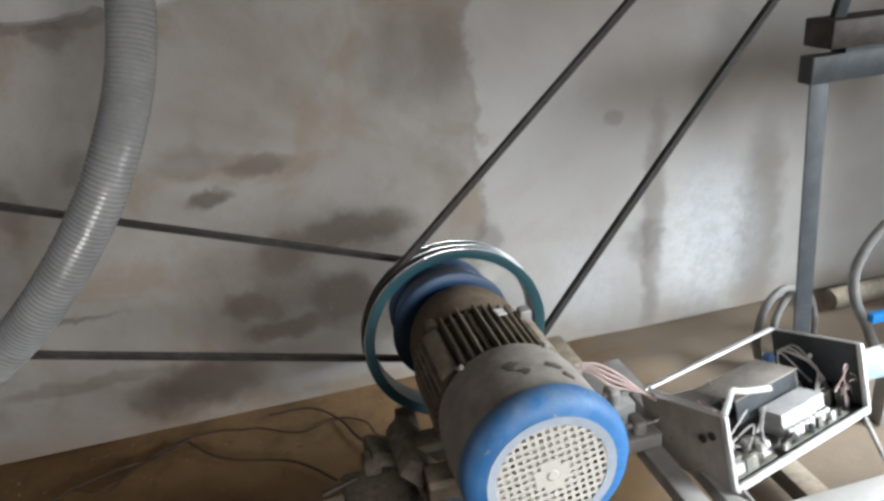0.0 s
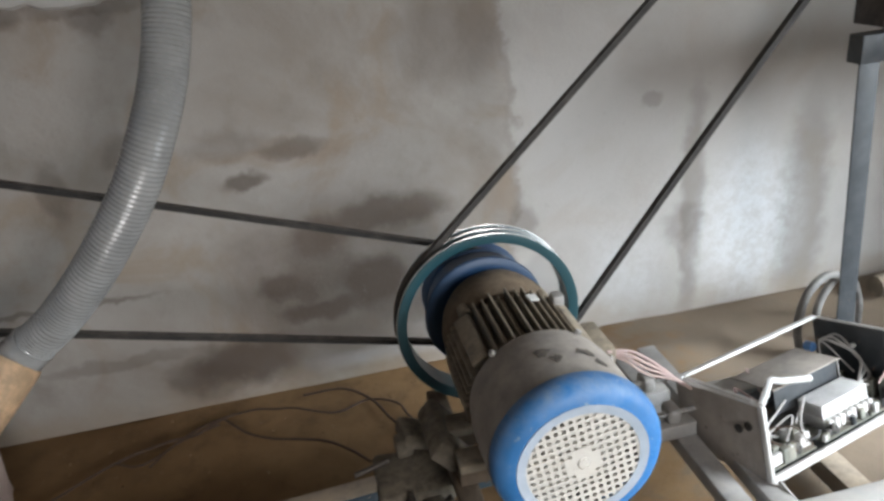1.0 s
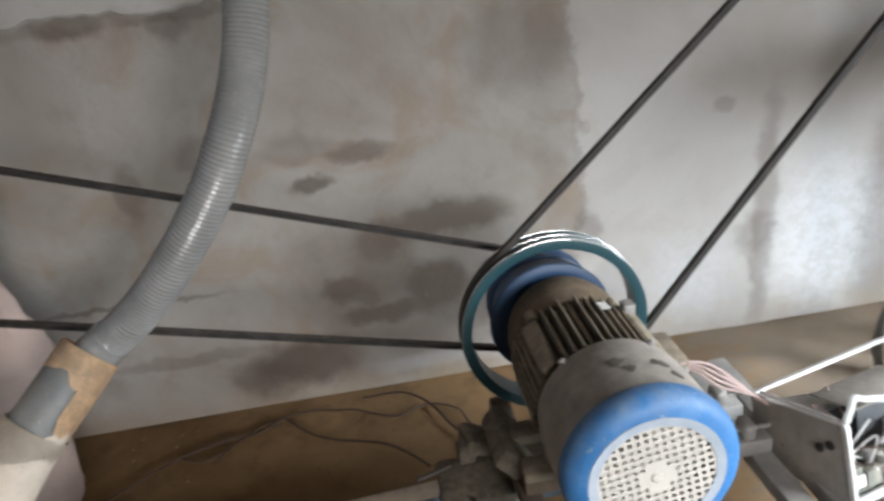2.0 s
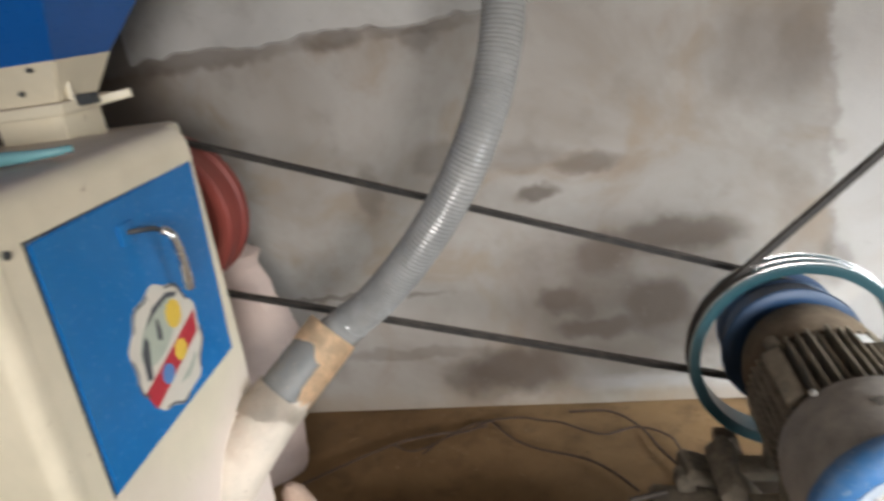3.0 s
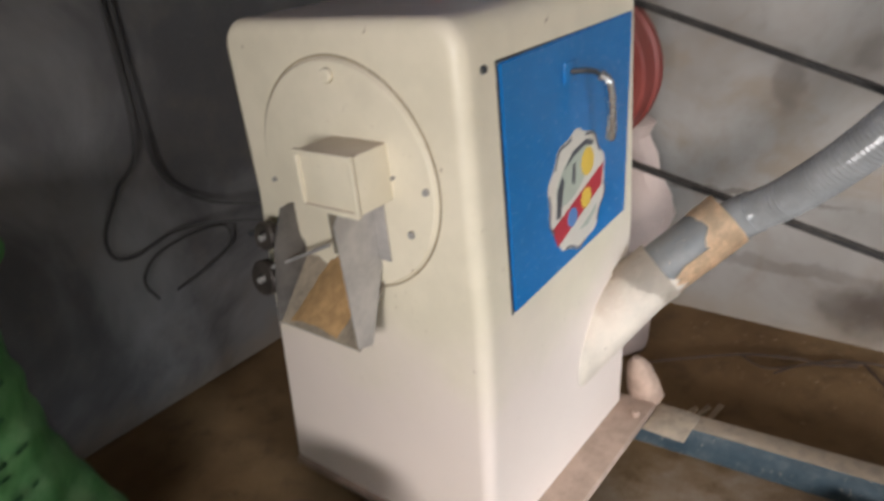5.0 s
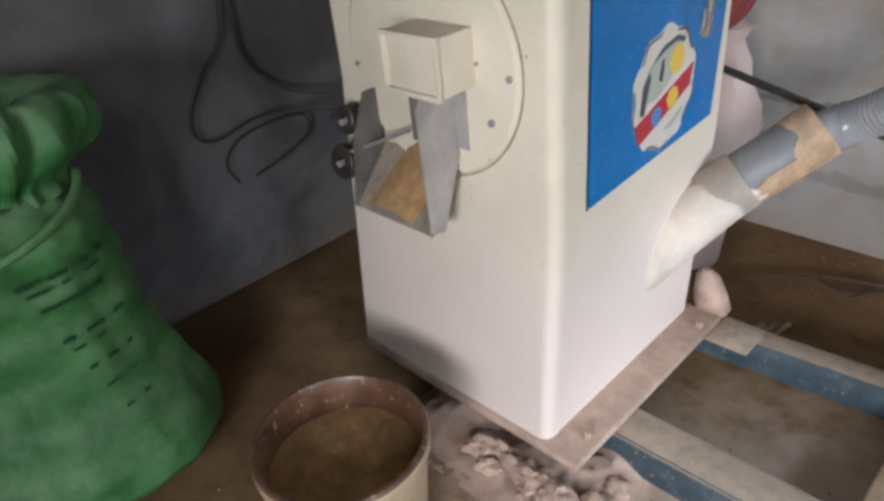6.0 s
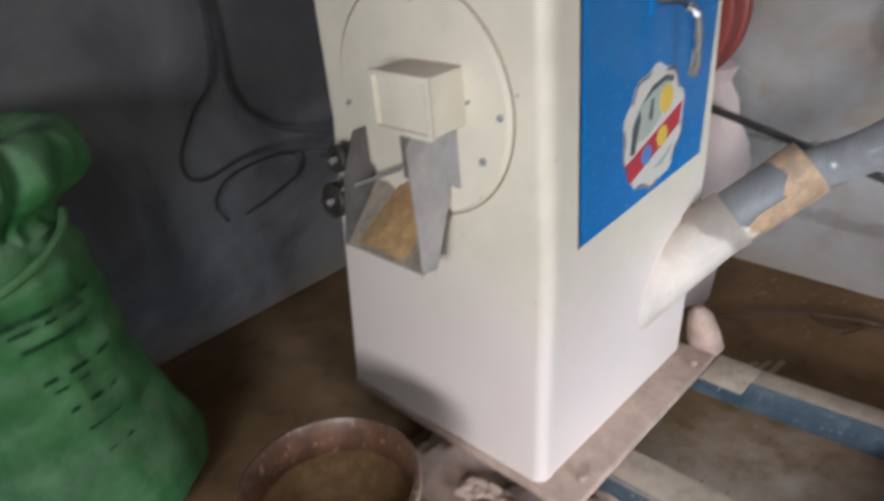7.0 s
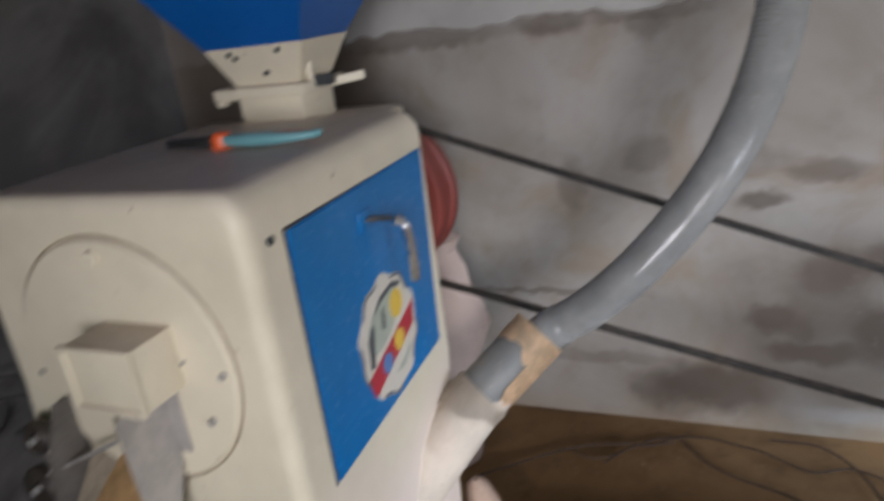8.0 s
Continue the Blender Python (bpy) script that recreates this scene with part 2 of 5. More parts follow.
RUBBER = surface("black_belt_rubber", (0.028, 0.026, 0.025), 0.7, dust=0.18, scale=16, relief=0.2)
RED = surface("red_oxide_paint", (0.28, 0.045, 0.035), 0.55, dust=0.2, dirt=0.3, relief=0.12)
STEEL_DARK = surface("dark_painted_steel", (0.038, 0.047, 0.056), 0.5, dust=0.18, dirt=0.4, relief=0.15, chips=0.3, chip_colour=(0.16, 0.09, 0.05))
STEEL_GREY = surface("dusty_grey_steel", (0.37, 0.36, 0.35), 0.55, 0.3, dust=0.6, dust_colour=(0.48, 0.44, 0.40), relief=0.2)
RAIL_BLUE = surface("worn_blue_channel_paint", (0.05, 0.088, 0.115), 0.55, dust=0.3, cover=0.95, dust_colour=(0.46, 0.37, 0.28), scale=16, chips=0.5, chip_colour=(0.42, 0.36, 0.30), relief=0.3)
RAIL_DUST = surface("dust_covered_channel", (0.36, 0.30, 0.24), 0.85, dust=0.9, dust_colour=(0.50, 0.40, 0.30), scale=12, relief=0.4)
HOSE_GREY = surface("grey_ribbed_pvc", (0.29, 0.295, 0.295), 0.2, dust=0.12, dirt=0.25, scale=8, relief=0.05)
PIPE_GREY = surface("grey_pipe", (0.19, 0.20, 0.205), 0.5, dust=0.3, dirt=0.3, chips=0.3, chip_colour=(0.5, 0.42, 0.3))
TAPE = surface("tan_paper_tape", (0.84, 0.60, 0.38), 0.6, dust=0.25, dust_colour=(0.86, 0.70, 0.52), dirt=0.35, scale=26, relief=0.6, chips=0.35, chip_colour=(0.55, 0.34, 0.18))
PLATE = surface("bare_sheet_steel", (0.50, 0.475, 0.45), 0.5, 0.3, dust=0.45, dust_colour=(0.45, 0.37, 0.31), relief=0.1)
WHITE_PLASTIC = surface("white_vent_paint", (0.66, 0.63, 0.58), 0.5, dust=0.45, dust_colour=(0.55, 0.46, 0.36), dirt=0.1)
BLACK = surface("black_plastic", (0.02, 0.02, 0.02), 0.45, dust=0.25)
RICE = surface("brown_rice_bran", (0.47, 0.28, 0.12), 0.9, dust=0.4, dust_colour=(0.52, 0.34, 0.17), dirt=0.4, scale=30, grain=260, relief=0.9)
SACK = surface("green_woven_plastic", (0.055, 0.25, 0.065), 0.55, dust=0.8, dust_colour=(0.27, 0.42, 0.23), dirt=0.4, scale=6, grain=190, relief=0.35)
STRIP = surface("pale_green_strip", (0.12, 0.33, 0.11), 0.55, dust=0.5, dust_colour=(0.28, 0.42, 0.24), scale=14, grain=190, relief=0.4)
RIM_BROWN = surface("brown_stained_rim", (0.17, 0.075, 0.038), 0.32, dust=0.25, dirt=0.5, scale=14, chips=0.6, chip_colour=(0.5, 0.33, 0.2))
BUCKET = surface("cream_bucket_plastic", (0.62, 0.47, 0.30), 0.5, dust=0.3, dirt=0.3, scale=8)
CLOTH = surface("pale_dusty_cloth", (0.56, 0.44, 0.39), 0.85, dust=0.4, dust_colour=(0.50, 0.39, 0.33), dirt=0.2, scale=6, relief=0.5)
WOOD = surface("dusty_wood", (0.40, 0.28, 0.16), 0.8, dust=0.5, dirt=0.35, scale=12, relief=0.4)
WIRE_DARK = surface("dark_cable", (0.065, 0.034, 0.019), 0.65, dust=0.12)
WIRE_PINK = surface("pale_pink_cable", (0.47, 0.34, 0.32), 0.5, dust=0.3)
WIRE_WHITE = surface("white_cable", (0.72, 0.70, 0.68), 0.45, dust=0.2)
ZINC = surface("bright_zinc_edge", (0.78, 0.77, 0.75), 0.4, 0.4, dust=0.2, dirt=0.15, dust_colour=(0.6, 0.56, 0.52))
SINK = surface("heat_sink_aluminium", (0.62, 0.61, 0.60), 0.45, 0.6, dust=0.4, dust_colour=(0.5, 0.46, 0.42))
BOARD = surface("dusty_circuit_board", (0.20, 0.21, 0.18), 0.7, dust=0.6)
ORANGE = surface("orange_plastic", (0.75, 0.12, 0.03), 0.4, dust=0.08, dirt=0.1)
AQUA = surface("aqua_grip_plastic", (0.16, 0.38, 0.42), 0.4, dust=0.1, dirt=0.15)
YELLOW = surface("yellow_plastic", (0.62, 0.33, 0.03), 0.45, dust=0.15)
STICKER_WHITE = surface("white_sticker", (0.70, 0.66, 0.58), 0.35, dust=0.08, dirt=0.08)
STICKER_RED = surface("red_print", (0.50, 0.03, 0.05), 0.35, dust=0.05, dirt=0.1)
STICKER_YELLOW = surface("yellow_print", (0.80, 0.55, 0.08), 0.35, dust=0.05, dirt=0.1)
STICKER_BLUE = surface("blue_print", (0.10, 0.25, 0.55), 0.35, dust=0.05, dirt=0.1)
PRINT = surface("faded_sack_print", (0.04, 0.17, 0.06), 0.6, dust=0.95, dust_colour=(0.11, 0.24, 0.11), scale=40)
PALE_BLUE = surface("pale_blue_channel", (0.33, 0.42, 0.46), 0.55, dust=0.5, dust_colour=(0.58, 0.54, 0.50), cover=0.9)
STICKER_GREY = surface("grey_print", (0.07, 0.075, 0.09), 0.4, dust=0.08, dirt=0.15)
STICKER_PALE = surface("pale_green_print", (0.45, 0.50, 0.42), 0.4, dust=0.08, dirt=0.15)
PINK_DUST = surface("pink_bran_dust", (0.52, 0.37, 0.29), 0.9, dust=0.6, dust_colour=(0.47, 0.34, 0.26), dirt=0.35, scale=16, relief=0.6)
WALL_WIRE = surface("dusty_black_cable", (0.06, 0.058, 0.056), 0.75, dust=0.4, dust_colour=(0.10, 0.095, 0.09))
SEAM_DUST = surface("seam_dust", (0.36, 0.29, 0.19), 0.9, dust=0.5, dust_colour=(0.55, 0.47, 0.34), dirt=0.3, scale=18, relief=0.4)
OLD_HOSE = surface("old_grey_hose", (0.20, 0.195, 0.19), 0.6, dust=0.45, dust_colour=(0.34, 0.31, 0.27), dirt=0.4, scale=12)
SHADED_SHEET = surface("shaded_cheek_sheet", (0.17, 0.16, 0.15), 0.6, 0.2, dust=0.4, dust_colour=(0.27, 0.235, 0.20), dirt=0.4, scale=14)
IRON = surface("oily_dark_iron", (0.06, 0.05, 0.045), 0.5, 0.4, dust=0.3, dust_colour=(0.16, 0.125, 0.09), dirt=0.4, scale=20)
CAKED = surface("caked_brown_dust", (0.115, 0.085, 0.06), 0.95, dust=0.5, dust_colour=(0.17, 0.125, 0.085), scale=24, relief=0.8)
CRUST = surface("grey_brown_crust", (0.13, 0.11, 0.085), 0.95, dust=0.7, dust_colour=(0.25, 0.205, 0.15), dirt=0.4, scale=22, relief=0.9)
HUSK = surface("brown_husks", (0.27, 0.165, 0.075), 0.95, dust=0.3, scale=20)
SCUFF = surface("rubbed_dark_steel", (0.085, 0.08, 0.078), 0.6, dust=0.45, dirt=0.3, scale=30, relief=0.1)
SHIELD = surface("brown_caked_iron", (0.15, 0.105, 0.068), 0.85, dust=0.6, dust_colour=(0.25, 0.185, 0.125), scale=18, relief=0.6)
WALL = plaster("stained_shaded_plaster", True)
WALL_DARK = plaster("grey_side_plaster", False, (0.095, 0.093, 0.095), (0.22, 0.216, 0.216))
FLOOR = earth_floor("bran_covered_floor")

# ---- building blocks ----
PLACED = {}


def thing(name, m, label, category, group="", kind=""):
    """An empty at a thing's base, which parents its parts."""
    ob = new(name)
    ob.empty_display_size = 0.1
    ob.matrix_basis = m
    PLACED[ob.name] = m.copy()
    return tagged(ob, label, category, group, kind)


def finish_mesh(name, bm, material, smooth=True):
    bmesh.ops.recalc_face_normals(bm, faces=bm.faces)
    mesh = bpy.data.meshes.new(name)
    if smooth:
        for f in bm.faces:
            f.smooth = True
        for e in bm.edges:
            if len(e.link_faces) == 2 and e.calc_face_angle(0) > radians(32):
                e.smooth = False
    bm.to_mesh(mesh)
    bm.free()
    mesh.materials.append(material)
    return mesh


def part(name, bm, material, parent, label="", at=None, smooth=True):
    """One mesh under a thing or a part. Built in the world's space, or round its own origin and set at the pose `at` of its parent."""
    base = PLACED[parent.name]
    if at is None:
        bm.transform(base.inverted())
    ob = new(name, finish_mesh(name, bm, material, smooth))
    ob.parent = parent
    ob.matrix_basis = at or Matrix()
    PLACED[ob.name] = base @ (at or Matrix())
    return tagged(ob, label)


def setting(name, bm, material, label, category):
    ob = new(name, finish_mesh(name, bm, material))
    PLACED[ob.name] = Matrix()
    return tagged(ob, label, category, kind="structure")


def lone(name, bm, material, label, category, group="", kind=""):
    """A thing that is one mesh."""
    ob = new(name, finish_mesh(name, bm, material))
    PLACED[ob.name] = Matrix()
    return tagged(ob, label, category, group, kind)


def box(bm, x0, x1, y0, y1, z0, z1, bevel=0.0, m=None, segments=2):
    made = bmesh.ops.create_cube(bm, size=1)["verts"]
    bmesh.ops.transform(bm, matrix=Matrix.LocRotScale(((x0 + x1) / 2, (y0 + y1) / 2, (z0 + z1) / 2), None, (x1 - x0, y1 - y0, z1 - z0)), verts=made)
    if bevel:
        edges = list({e for v in made for e in v.link_edges})
        out = bmesh.ops.bevel(bm, geom=edges, offset=bevel, segments=segments, affect="EDGES", profile=0.5)
        made = list({v for f in out["faces"] for v in f.verts} | {v for v in made if v.is_valid})
    if m:
        bmesh.ops.transform(bm, matrix=m, verts=made)
    return bm


def boxed(*a, **k):
    return box(bmesh.new(), *a, **k)


def along(a, b):
    """The pose at a whose z axis points to b, and the way's length."""
    way = Vector(b) - Vector(a)
    return Matrix.Translation(a) @ way.to_track_quat("Z", "Y").to_matrix().to_4x4(), way.length


def lathe(bm, profile, m=None, n=48, close=False):
    """Turns (radius, height) points about z."""
    rings = []
    for r, z in profile:
        if r < 1e-6:
            rings.append([bm.verts.new((0, 0, z))])
        else:
            rings.append([bm.verts.new((r * math.cos(2 * math.pi * i / n), r * math.sin(2 * math.pi * i / n), z)) for i in range(n)])
    pairs = list(zip(rings[:-1], rings[1:]))
    if close:
        pairs.append((rings[-1], rings[0]))
    for a, b in pairs:
        for i in range(n):
            j = (i + 1) % n
            if len(a) == 1 and len(b) == 1:
                continue
            if len(a) == 1:
                bm.faces.new((a[0], b[i], b[j]))
            elif len(b) == 1:
                bm.faces.new((a[i], b[0], a[j]))
            else:
                bm.faces.new((a[i], b[i], b[j], a[j]))
    if m:
        bmesh.ops.transform(bm, matrix=m, verts=[v for ring in rings for v in ring])
    return bm


def rod(bm, a, b, r, r2=None, n=16, bevel=0.0):
    m, length = along(a, b)
    r2 = r if r2 is None else r2
    if bevel:
        return lathe(bm, [(0, 0), (r - bevel, 0), (r, bevel), (r2, length - bevel), (r2 - bevel, length), (0, length)], m, n)
    return lathe(bm, [(0, 0), (r, 0), (r2, length), (0, length)], m, n)


def spline(points, step):
    """Catmull-Rom points about a step apart."""
    p = [Vector(q) for q in points]
    p = [2 * p[0] - p[1], *p, 2 * p[-1] - p[-2]]
    out = []
    for a, b, c, d in zip(p[:-3], p[1:-2], p[2:-1], p[3:]):
        count = max(1, round((c - b).length / step))
        for i in range(count):
            t = i / count
            out.append(0.5 * (2 * b + (c - a) * t + (2 * a - 5 * b + 4 * c - d) * t * t + (3 * b - a - 3 * c + d) * t ** 3))
    out.append(p[-2])
    return out


def tube(bm, path, radius, n=12, cap=True):
    """A tube along points; radius is a number or a function of the index."""
    rings, side = [], None
    for i, p in enumerate(path):
        way = (path[min(i + 1, len(path) - 1)] - path[max(i - 1, 0)]).normalized()
        if side is None:
            side = way.orthogonal().normalized()
        side = (side - way * side.dot(way)).normalized()
        up = way.cross(side)
        r = radius(i) if callable(radius) else radius
        rings.append([bm.verts.new(p + r * (math.cos(2 * math.pi * k / n) * side + math.sin(2 * math.pi * k / n) * up)) for k in range(n)])
    for a, b in zip(rings[:-1], rings[1:]):
        for k in range(n):
            bm.faces.new((a[k], a[(k + 1) % n], b[(k + 1) % n], b[k]))
    if cap:
        bm.faces.new(rings[0][::-1]), bm.faces.new(rings[-1])
    return bm


def prism(bm, outline, m, depth):
    """A flat outline (x, y), extruded along z by depth, set at m."""
    low = [bm.verts.new(m @ Vector((x, y, 0))) for x, y in outline]
    high = [bm.verts.new(m @ Vector((x, y, depth))) for x, y in outline]
    bm.faces.new(low[::-1]), bm.faces.new(high)
    for i in range(len(low)):
        j = (i + 1) % len(low)
        bm.faces.new((low[i], low[j], high[j], high[i]))
    return bm


# ---- the room ----
WALL_Y, LEFT_X, RIGHT_X, FRONT_Y, TOP = 3.49, -1.45, 4.35, -2.4, 3.1

bm = bmesh.new()
# an uneven floor sheet, heaped with bran along the back wall
nx, ny = 150, 150
grid = [[bm.verts.new((LEFT_X - 0.2 + (RIGHT_X - LEFT_X + 0.4) * i / nx, FRONT_Y - 0.2 + (WALL_Y - FRONT_Y + 0.4) * j / ny, 0)) for i in range(nx + 1)] for j in range(ny + 1)]
for row in grid:
    for v in row:
        v.co.z = 0.012 * (noise.noise(v.co * 2.2) - 0.3) + 0.006 * noise.noise(v.co * 9) - 0.008
        heap = max(0, 1 - abs(v.co.x - 2.2) / 0.6) * max(0, 1 - abs(v.co.y - 3.2) / 0.4)
        v.co.z += 0.06 * heap
for j in range(ny):
    for i in range(nx):
        bm.faces.new((grid[j][i], grid[j][i + 1], grid[j + 1][i + 1], grid[j + 1][i]))
floor = setting("floor", bm, FLOOR, "brown earthen floor covered with bran dust", "floor")


def wall_sheet(bm, m, w, h, thick, amp, step=0.05):
    """A wall slab whose face is uneven; x along, z up, face at y = 0 looking to -y."""
    cols, rows = int(w / step), int(h / step)
    face = [[bm.verts.new(m @ Vector((w * i / cols, amp * noise.noise(Vector((w * i / cols * 1.7, 3.3, h * j / rows * 1.7))), h * j / rows))) for i in range(cols + 1)] for j in range(rows + 1)]
    for j in range(rows):
        for i in range(cols):
            bm.faces.new((face[j][i], face[j][i + 1], face[j + 1][i + 1], face[j + 1][i]))
    back = [bm.verts.new(m @ Vector((x, thick, z))) for x, z in ((0, 0), (w, 0), (w, h), (0, h))]
    bm.faces.new(back)
    edges = ([face[0][i] for i in range(cols + 1)], [face[j][cols] for j in range(rows + 1)], [face[rows][i] for i in range(cols, -1, -1)], [face[j][0] for j in range(rows, -1, -1)])
    for k, edge in enumerate(edges):
        bm.faces.new([*edge, back[(k + 1) % 4], back[k]])
    return bm


setting("wall_north", wall_sheet(bmesh.new(), Matrix.Translation((LEFT_X, WALL_Y, 0)), RIGHT_X - LEFT_X, TOP, 0.22, 0.008), WALL, "stained grey-beige plaster wall with a rough seam, light and shade painted in", "wall")
# the thicker upper coat of plaster, with its ragged lower edge
bm = bmesh.new()
low, high = [], []
for i in range(301):
    x = -0.62 + (RIGHT_X + 0.62) * i / 300
    edge = 1.468 + 0.022 * noise.noise(Vector((x * 4, 0, 0))) + 0.016 * noise.noise(Vector((x * 17, 5, 0)))
    low.append((x, edge))
front = [[bm.verts.new((x, WALL_Y + y, z)) for x, z in ((x, e + dz) for x, e in low)] for y, dz in ((0.004, -0.004), (-0.010, 0.006), (-0.013, 0.03))]
front.append([bm.verts.new((x, WALL_Y - 0.013, TOP)) for x, e in low])
for a, b in zip(front[:-1], front[1:]):
    for i in range(300):
        bm.faces.new((a[i], a[i + 1], b[i + 1], b[i]))
UPPER = plaster("upper_plaster_coat", False, (0.36, 0.35, 0.335), (0.46, 0.45, 0.435))
setting("wall_trim", bm, UPPER, "paler upper coat of plaster with a ragged lower edge", "plaster")
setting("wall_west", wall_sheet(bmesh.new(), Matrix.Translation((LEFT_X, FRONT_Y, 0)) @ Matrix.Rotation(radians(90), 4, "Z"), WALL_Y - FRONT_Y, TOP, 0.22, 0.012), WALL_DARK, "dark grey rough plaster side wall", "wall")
# the side with the open doorway
bm = bmesh.new()
box(bm, RIGHT_X, RIGHT_X + 0.22, FRONT_Y, 0.2, 0, TOP), box(bm, RIGHT_X, RIGHT_X + 0.22, 2.1, WALL_Y, 0, TOP), box(bm, RIGHT_X, RIGHT_X + 0.22, 0.2, 2.1, 2.4, TOP)
setting("wall_east", bm, UPPER, "grey plaster wall with an open doorway", "wall")
bm = bmesh.new()
box(bm, LEFT_X, 1.3, FRONT_Y - 0.22, FRONT_Y, 0, TOP), box(bm, 3.3, RIGHT_X, FRONT_Y - 0.22, FRONT_Y, 0, TOP)
box(bm, 1.3, 3.3, FRONT_Y - 0.22, FRONT_Y, 0, 1.0), box(bm, 1.3, 3.3, FRONT_Y - 0.22, FRONT_Y, 2.4, TOP)
setting("wall_south", bm, UPPER, "grey plaster wall with a wide window opening", "wall")
setting("ceiling", boxed(LEFT_X - 0.2, RIGHT_X + 0.2, FRONT_Y - 0.2, WALL_Y + 0.2, TOP, TOP + 0.15), UPPER, "grey concrete ceiling", "ceiling")
bm = bmesh.new()
v = [bm.verts.new(p) for p in ((-60, -60, -0.12), (60, -60, -0.12), (60, 60, -0.12), (-60, 60, -0.12))]
bm.faces.new(v)
setting("ground", bm, FLOOR, "bare brown ground outside the mill house", "ground")

# ---- the rice mill ----
BX0, BX1, BY0, BY1, BZ0, BZ1 = -0.638, 0.0, 1.98, 2.66, 0.125, 1.337
CX = -0.295
AXLE = Vector((CX, 2.95, 1.045))
MILL = Vector((CX, 2.32, 0.0))
mill = thing("rice_mill", Matrix.Translation(MILL), "cream and blue rice mill dusted with pinkish bran", "machine")


def rounded(x0, x1, z0, z1, r, n=8):
    """An outline with the two upper corners rounded and the foot slightly askew."""
    out = [(x0 - 0.09, z0), (x1 - 0.03, z0), (x1, 0.72)]
    out += [(x1 - r + r * math.cos(a), z1 - r + r * math.sin(a)) for a in (math.pi / 2 * i / n for i in range(n + 1))]
    out += [(x0 + r - r * math.sin(a), z1 - r + r * math.cos(a)) for a in (math.pi / 2 * i / n for i in range(n + 1))]
    out.append((x0, 0.95))
    return out


STAND_UP = Matrix(((1, 0, 0, 0), (0, 0, 1, 0), (0, 1, 0, 0), (0, 0, 0, 1)))
bm = prism(bmesh.new(), rounded(BX0, BX1, BZ0, BZ1, 0.055), Matrix.Translation((0, BY0 + 0.045, 0)) @ STAND_UP, BY1 - BY0 - 0.045)
part("body", bm, CREAM, mill)
# the front panel, rounded over all round its edge
bm = bmesh.new()
loops = []
for k in range(7):
    a, soft_r = math.pi / 2 * k / 6, 0.030
    inset, y = soft_r * (1 - math.sin(a)), BY0 + soft_r * (1 - math.cos(a))
    loops.append([bm.verts.new((x, y, max(z, BZ0))) for x, z in rounded(BX0 - 0.002 + inset, BX1 + 0.002 - inset, BZ0, BZ1 + 0.002 - inset, 0.062 - inset)])
loops.append([bm.verts.new((v.co.x, BY0 + 0.046, v.co.z)) for v in loops[-1]])
for p, q in zip(loops[:-1], loops[1:]):
    for k in range(len(p)):
        bm.faces.new((p[k], p[(k + 1) % len(p)], q[(k + 1) % len(p)], q[k]))
bm.faces.new(loops[0])
part("front_plate", bm, CREAM, mill)
# the round head on the front
HEAD = Vector((-0.315, BY0, 1.028))
FRONT = Matrix.Translation(HEAD) @ Matrix.Rotation(radians(90), 4, "X")
head = part("head_cover", lathe(bmesh.new(), [(0, 0.012), (0.228, 0.012), (0.236, 0.010), (0.241, 0.004), (0.243, -0.004)], FRONT, 84), CREAM, mill)
part("head_seam", lathe(bmesh.new(), [(0.2432, 0.0015), (0.2475, 0.0015), (0.2475, -0.002), (0.2432, -0.002)], FRONT, 84, close=True), SEAM_DUST, head, "tan dust in the seam round the head")
for x, z, r in ((-0.091, 1.032, 0.0075), (-0.14, 0.937, 0.008), (-0.53, 1.0, 0.006), (-0.17, 1.05, 0.004)):
    c = Vector((x, BY0 - 0.012, z))
    part("bolt", rod(bmesh.new(), c, c + Vector((0, -0.008, 0)), r, n=6, bevel=0.0012), STEEL_GREY, head)
c = Vector((-0.305, BY0 - 0.012, 1.238))
part("boss", rod(bmesh.new(), c, c + Vector((0, -0.012, 0)), 0.015, n=16, bevel=0.003), CREAM, head)
c = Vector((0.0, 2.043, 1.243))
part("corner_screw", rod(bmesh.new(), c, c + Vector((0.007, 0, 0)), 0.008, n=12, bevel=0.002), STEEL_DARK, mill)
# the square outlet box with its raised rim
outlet = part("outlet_box", boxed(-0.328, -0.178, 1.874, BY0 - 0.006, 1.003, 1.118, bevel=0.004), CREAM, mill)
bm = bmesh.new()
for z0, z1 in ((1.000, 1.011), (1.110, 1.121)):
    box(bm, -0.331, -0.175, 1.866, 1.878, z0, z1, bevel=0.002)
for x0, x1 in ((-0.331, -0.320), (-0.186, -0.175)):
    box(bm, x0, x1, 1.867, 1.877, 1.003, 1.118, bevel=0.002)
part("box_rim", bm, CREAM, outlet)

# the chute below it: two cheeks, a sloping bed with bran on it
YZ = Matrix(((0, 0, 1, 0), (1, 0, 0, 0), (0, 1, 0, 0), (0, 0, 0, 1)))
chute = part("chute_bed", prism(bmesh.new(), [(1.978, 0.82), (1.978, 0.812), (1.872, 0.69), (1.868, 0.695)], Matrix.Translation((-0.485, 0, 0)) @ YZ, 0.245), MOTOR_DUST, mill, "brown dusty chute bed")
bm = prism(bmesh.new(), [(1.976, 1.0), (1.976, 0.86), (1.965, 0.842), (1.906, 0.690), (1.866, 0.700), (1.858, 0.98), (1.875, 1.0)], Matrix.Translation((-0.240, 0, 0)) @ YZ, 0.004)
part("chute_cheek", bm, PLATE, chute, "scuffed steel cheek plate")
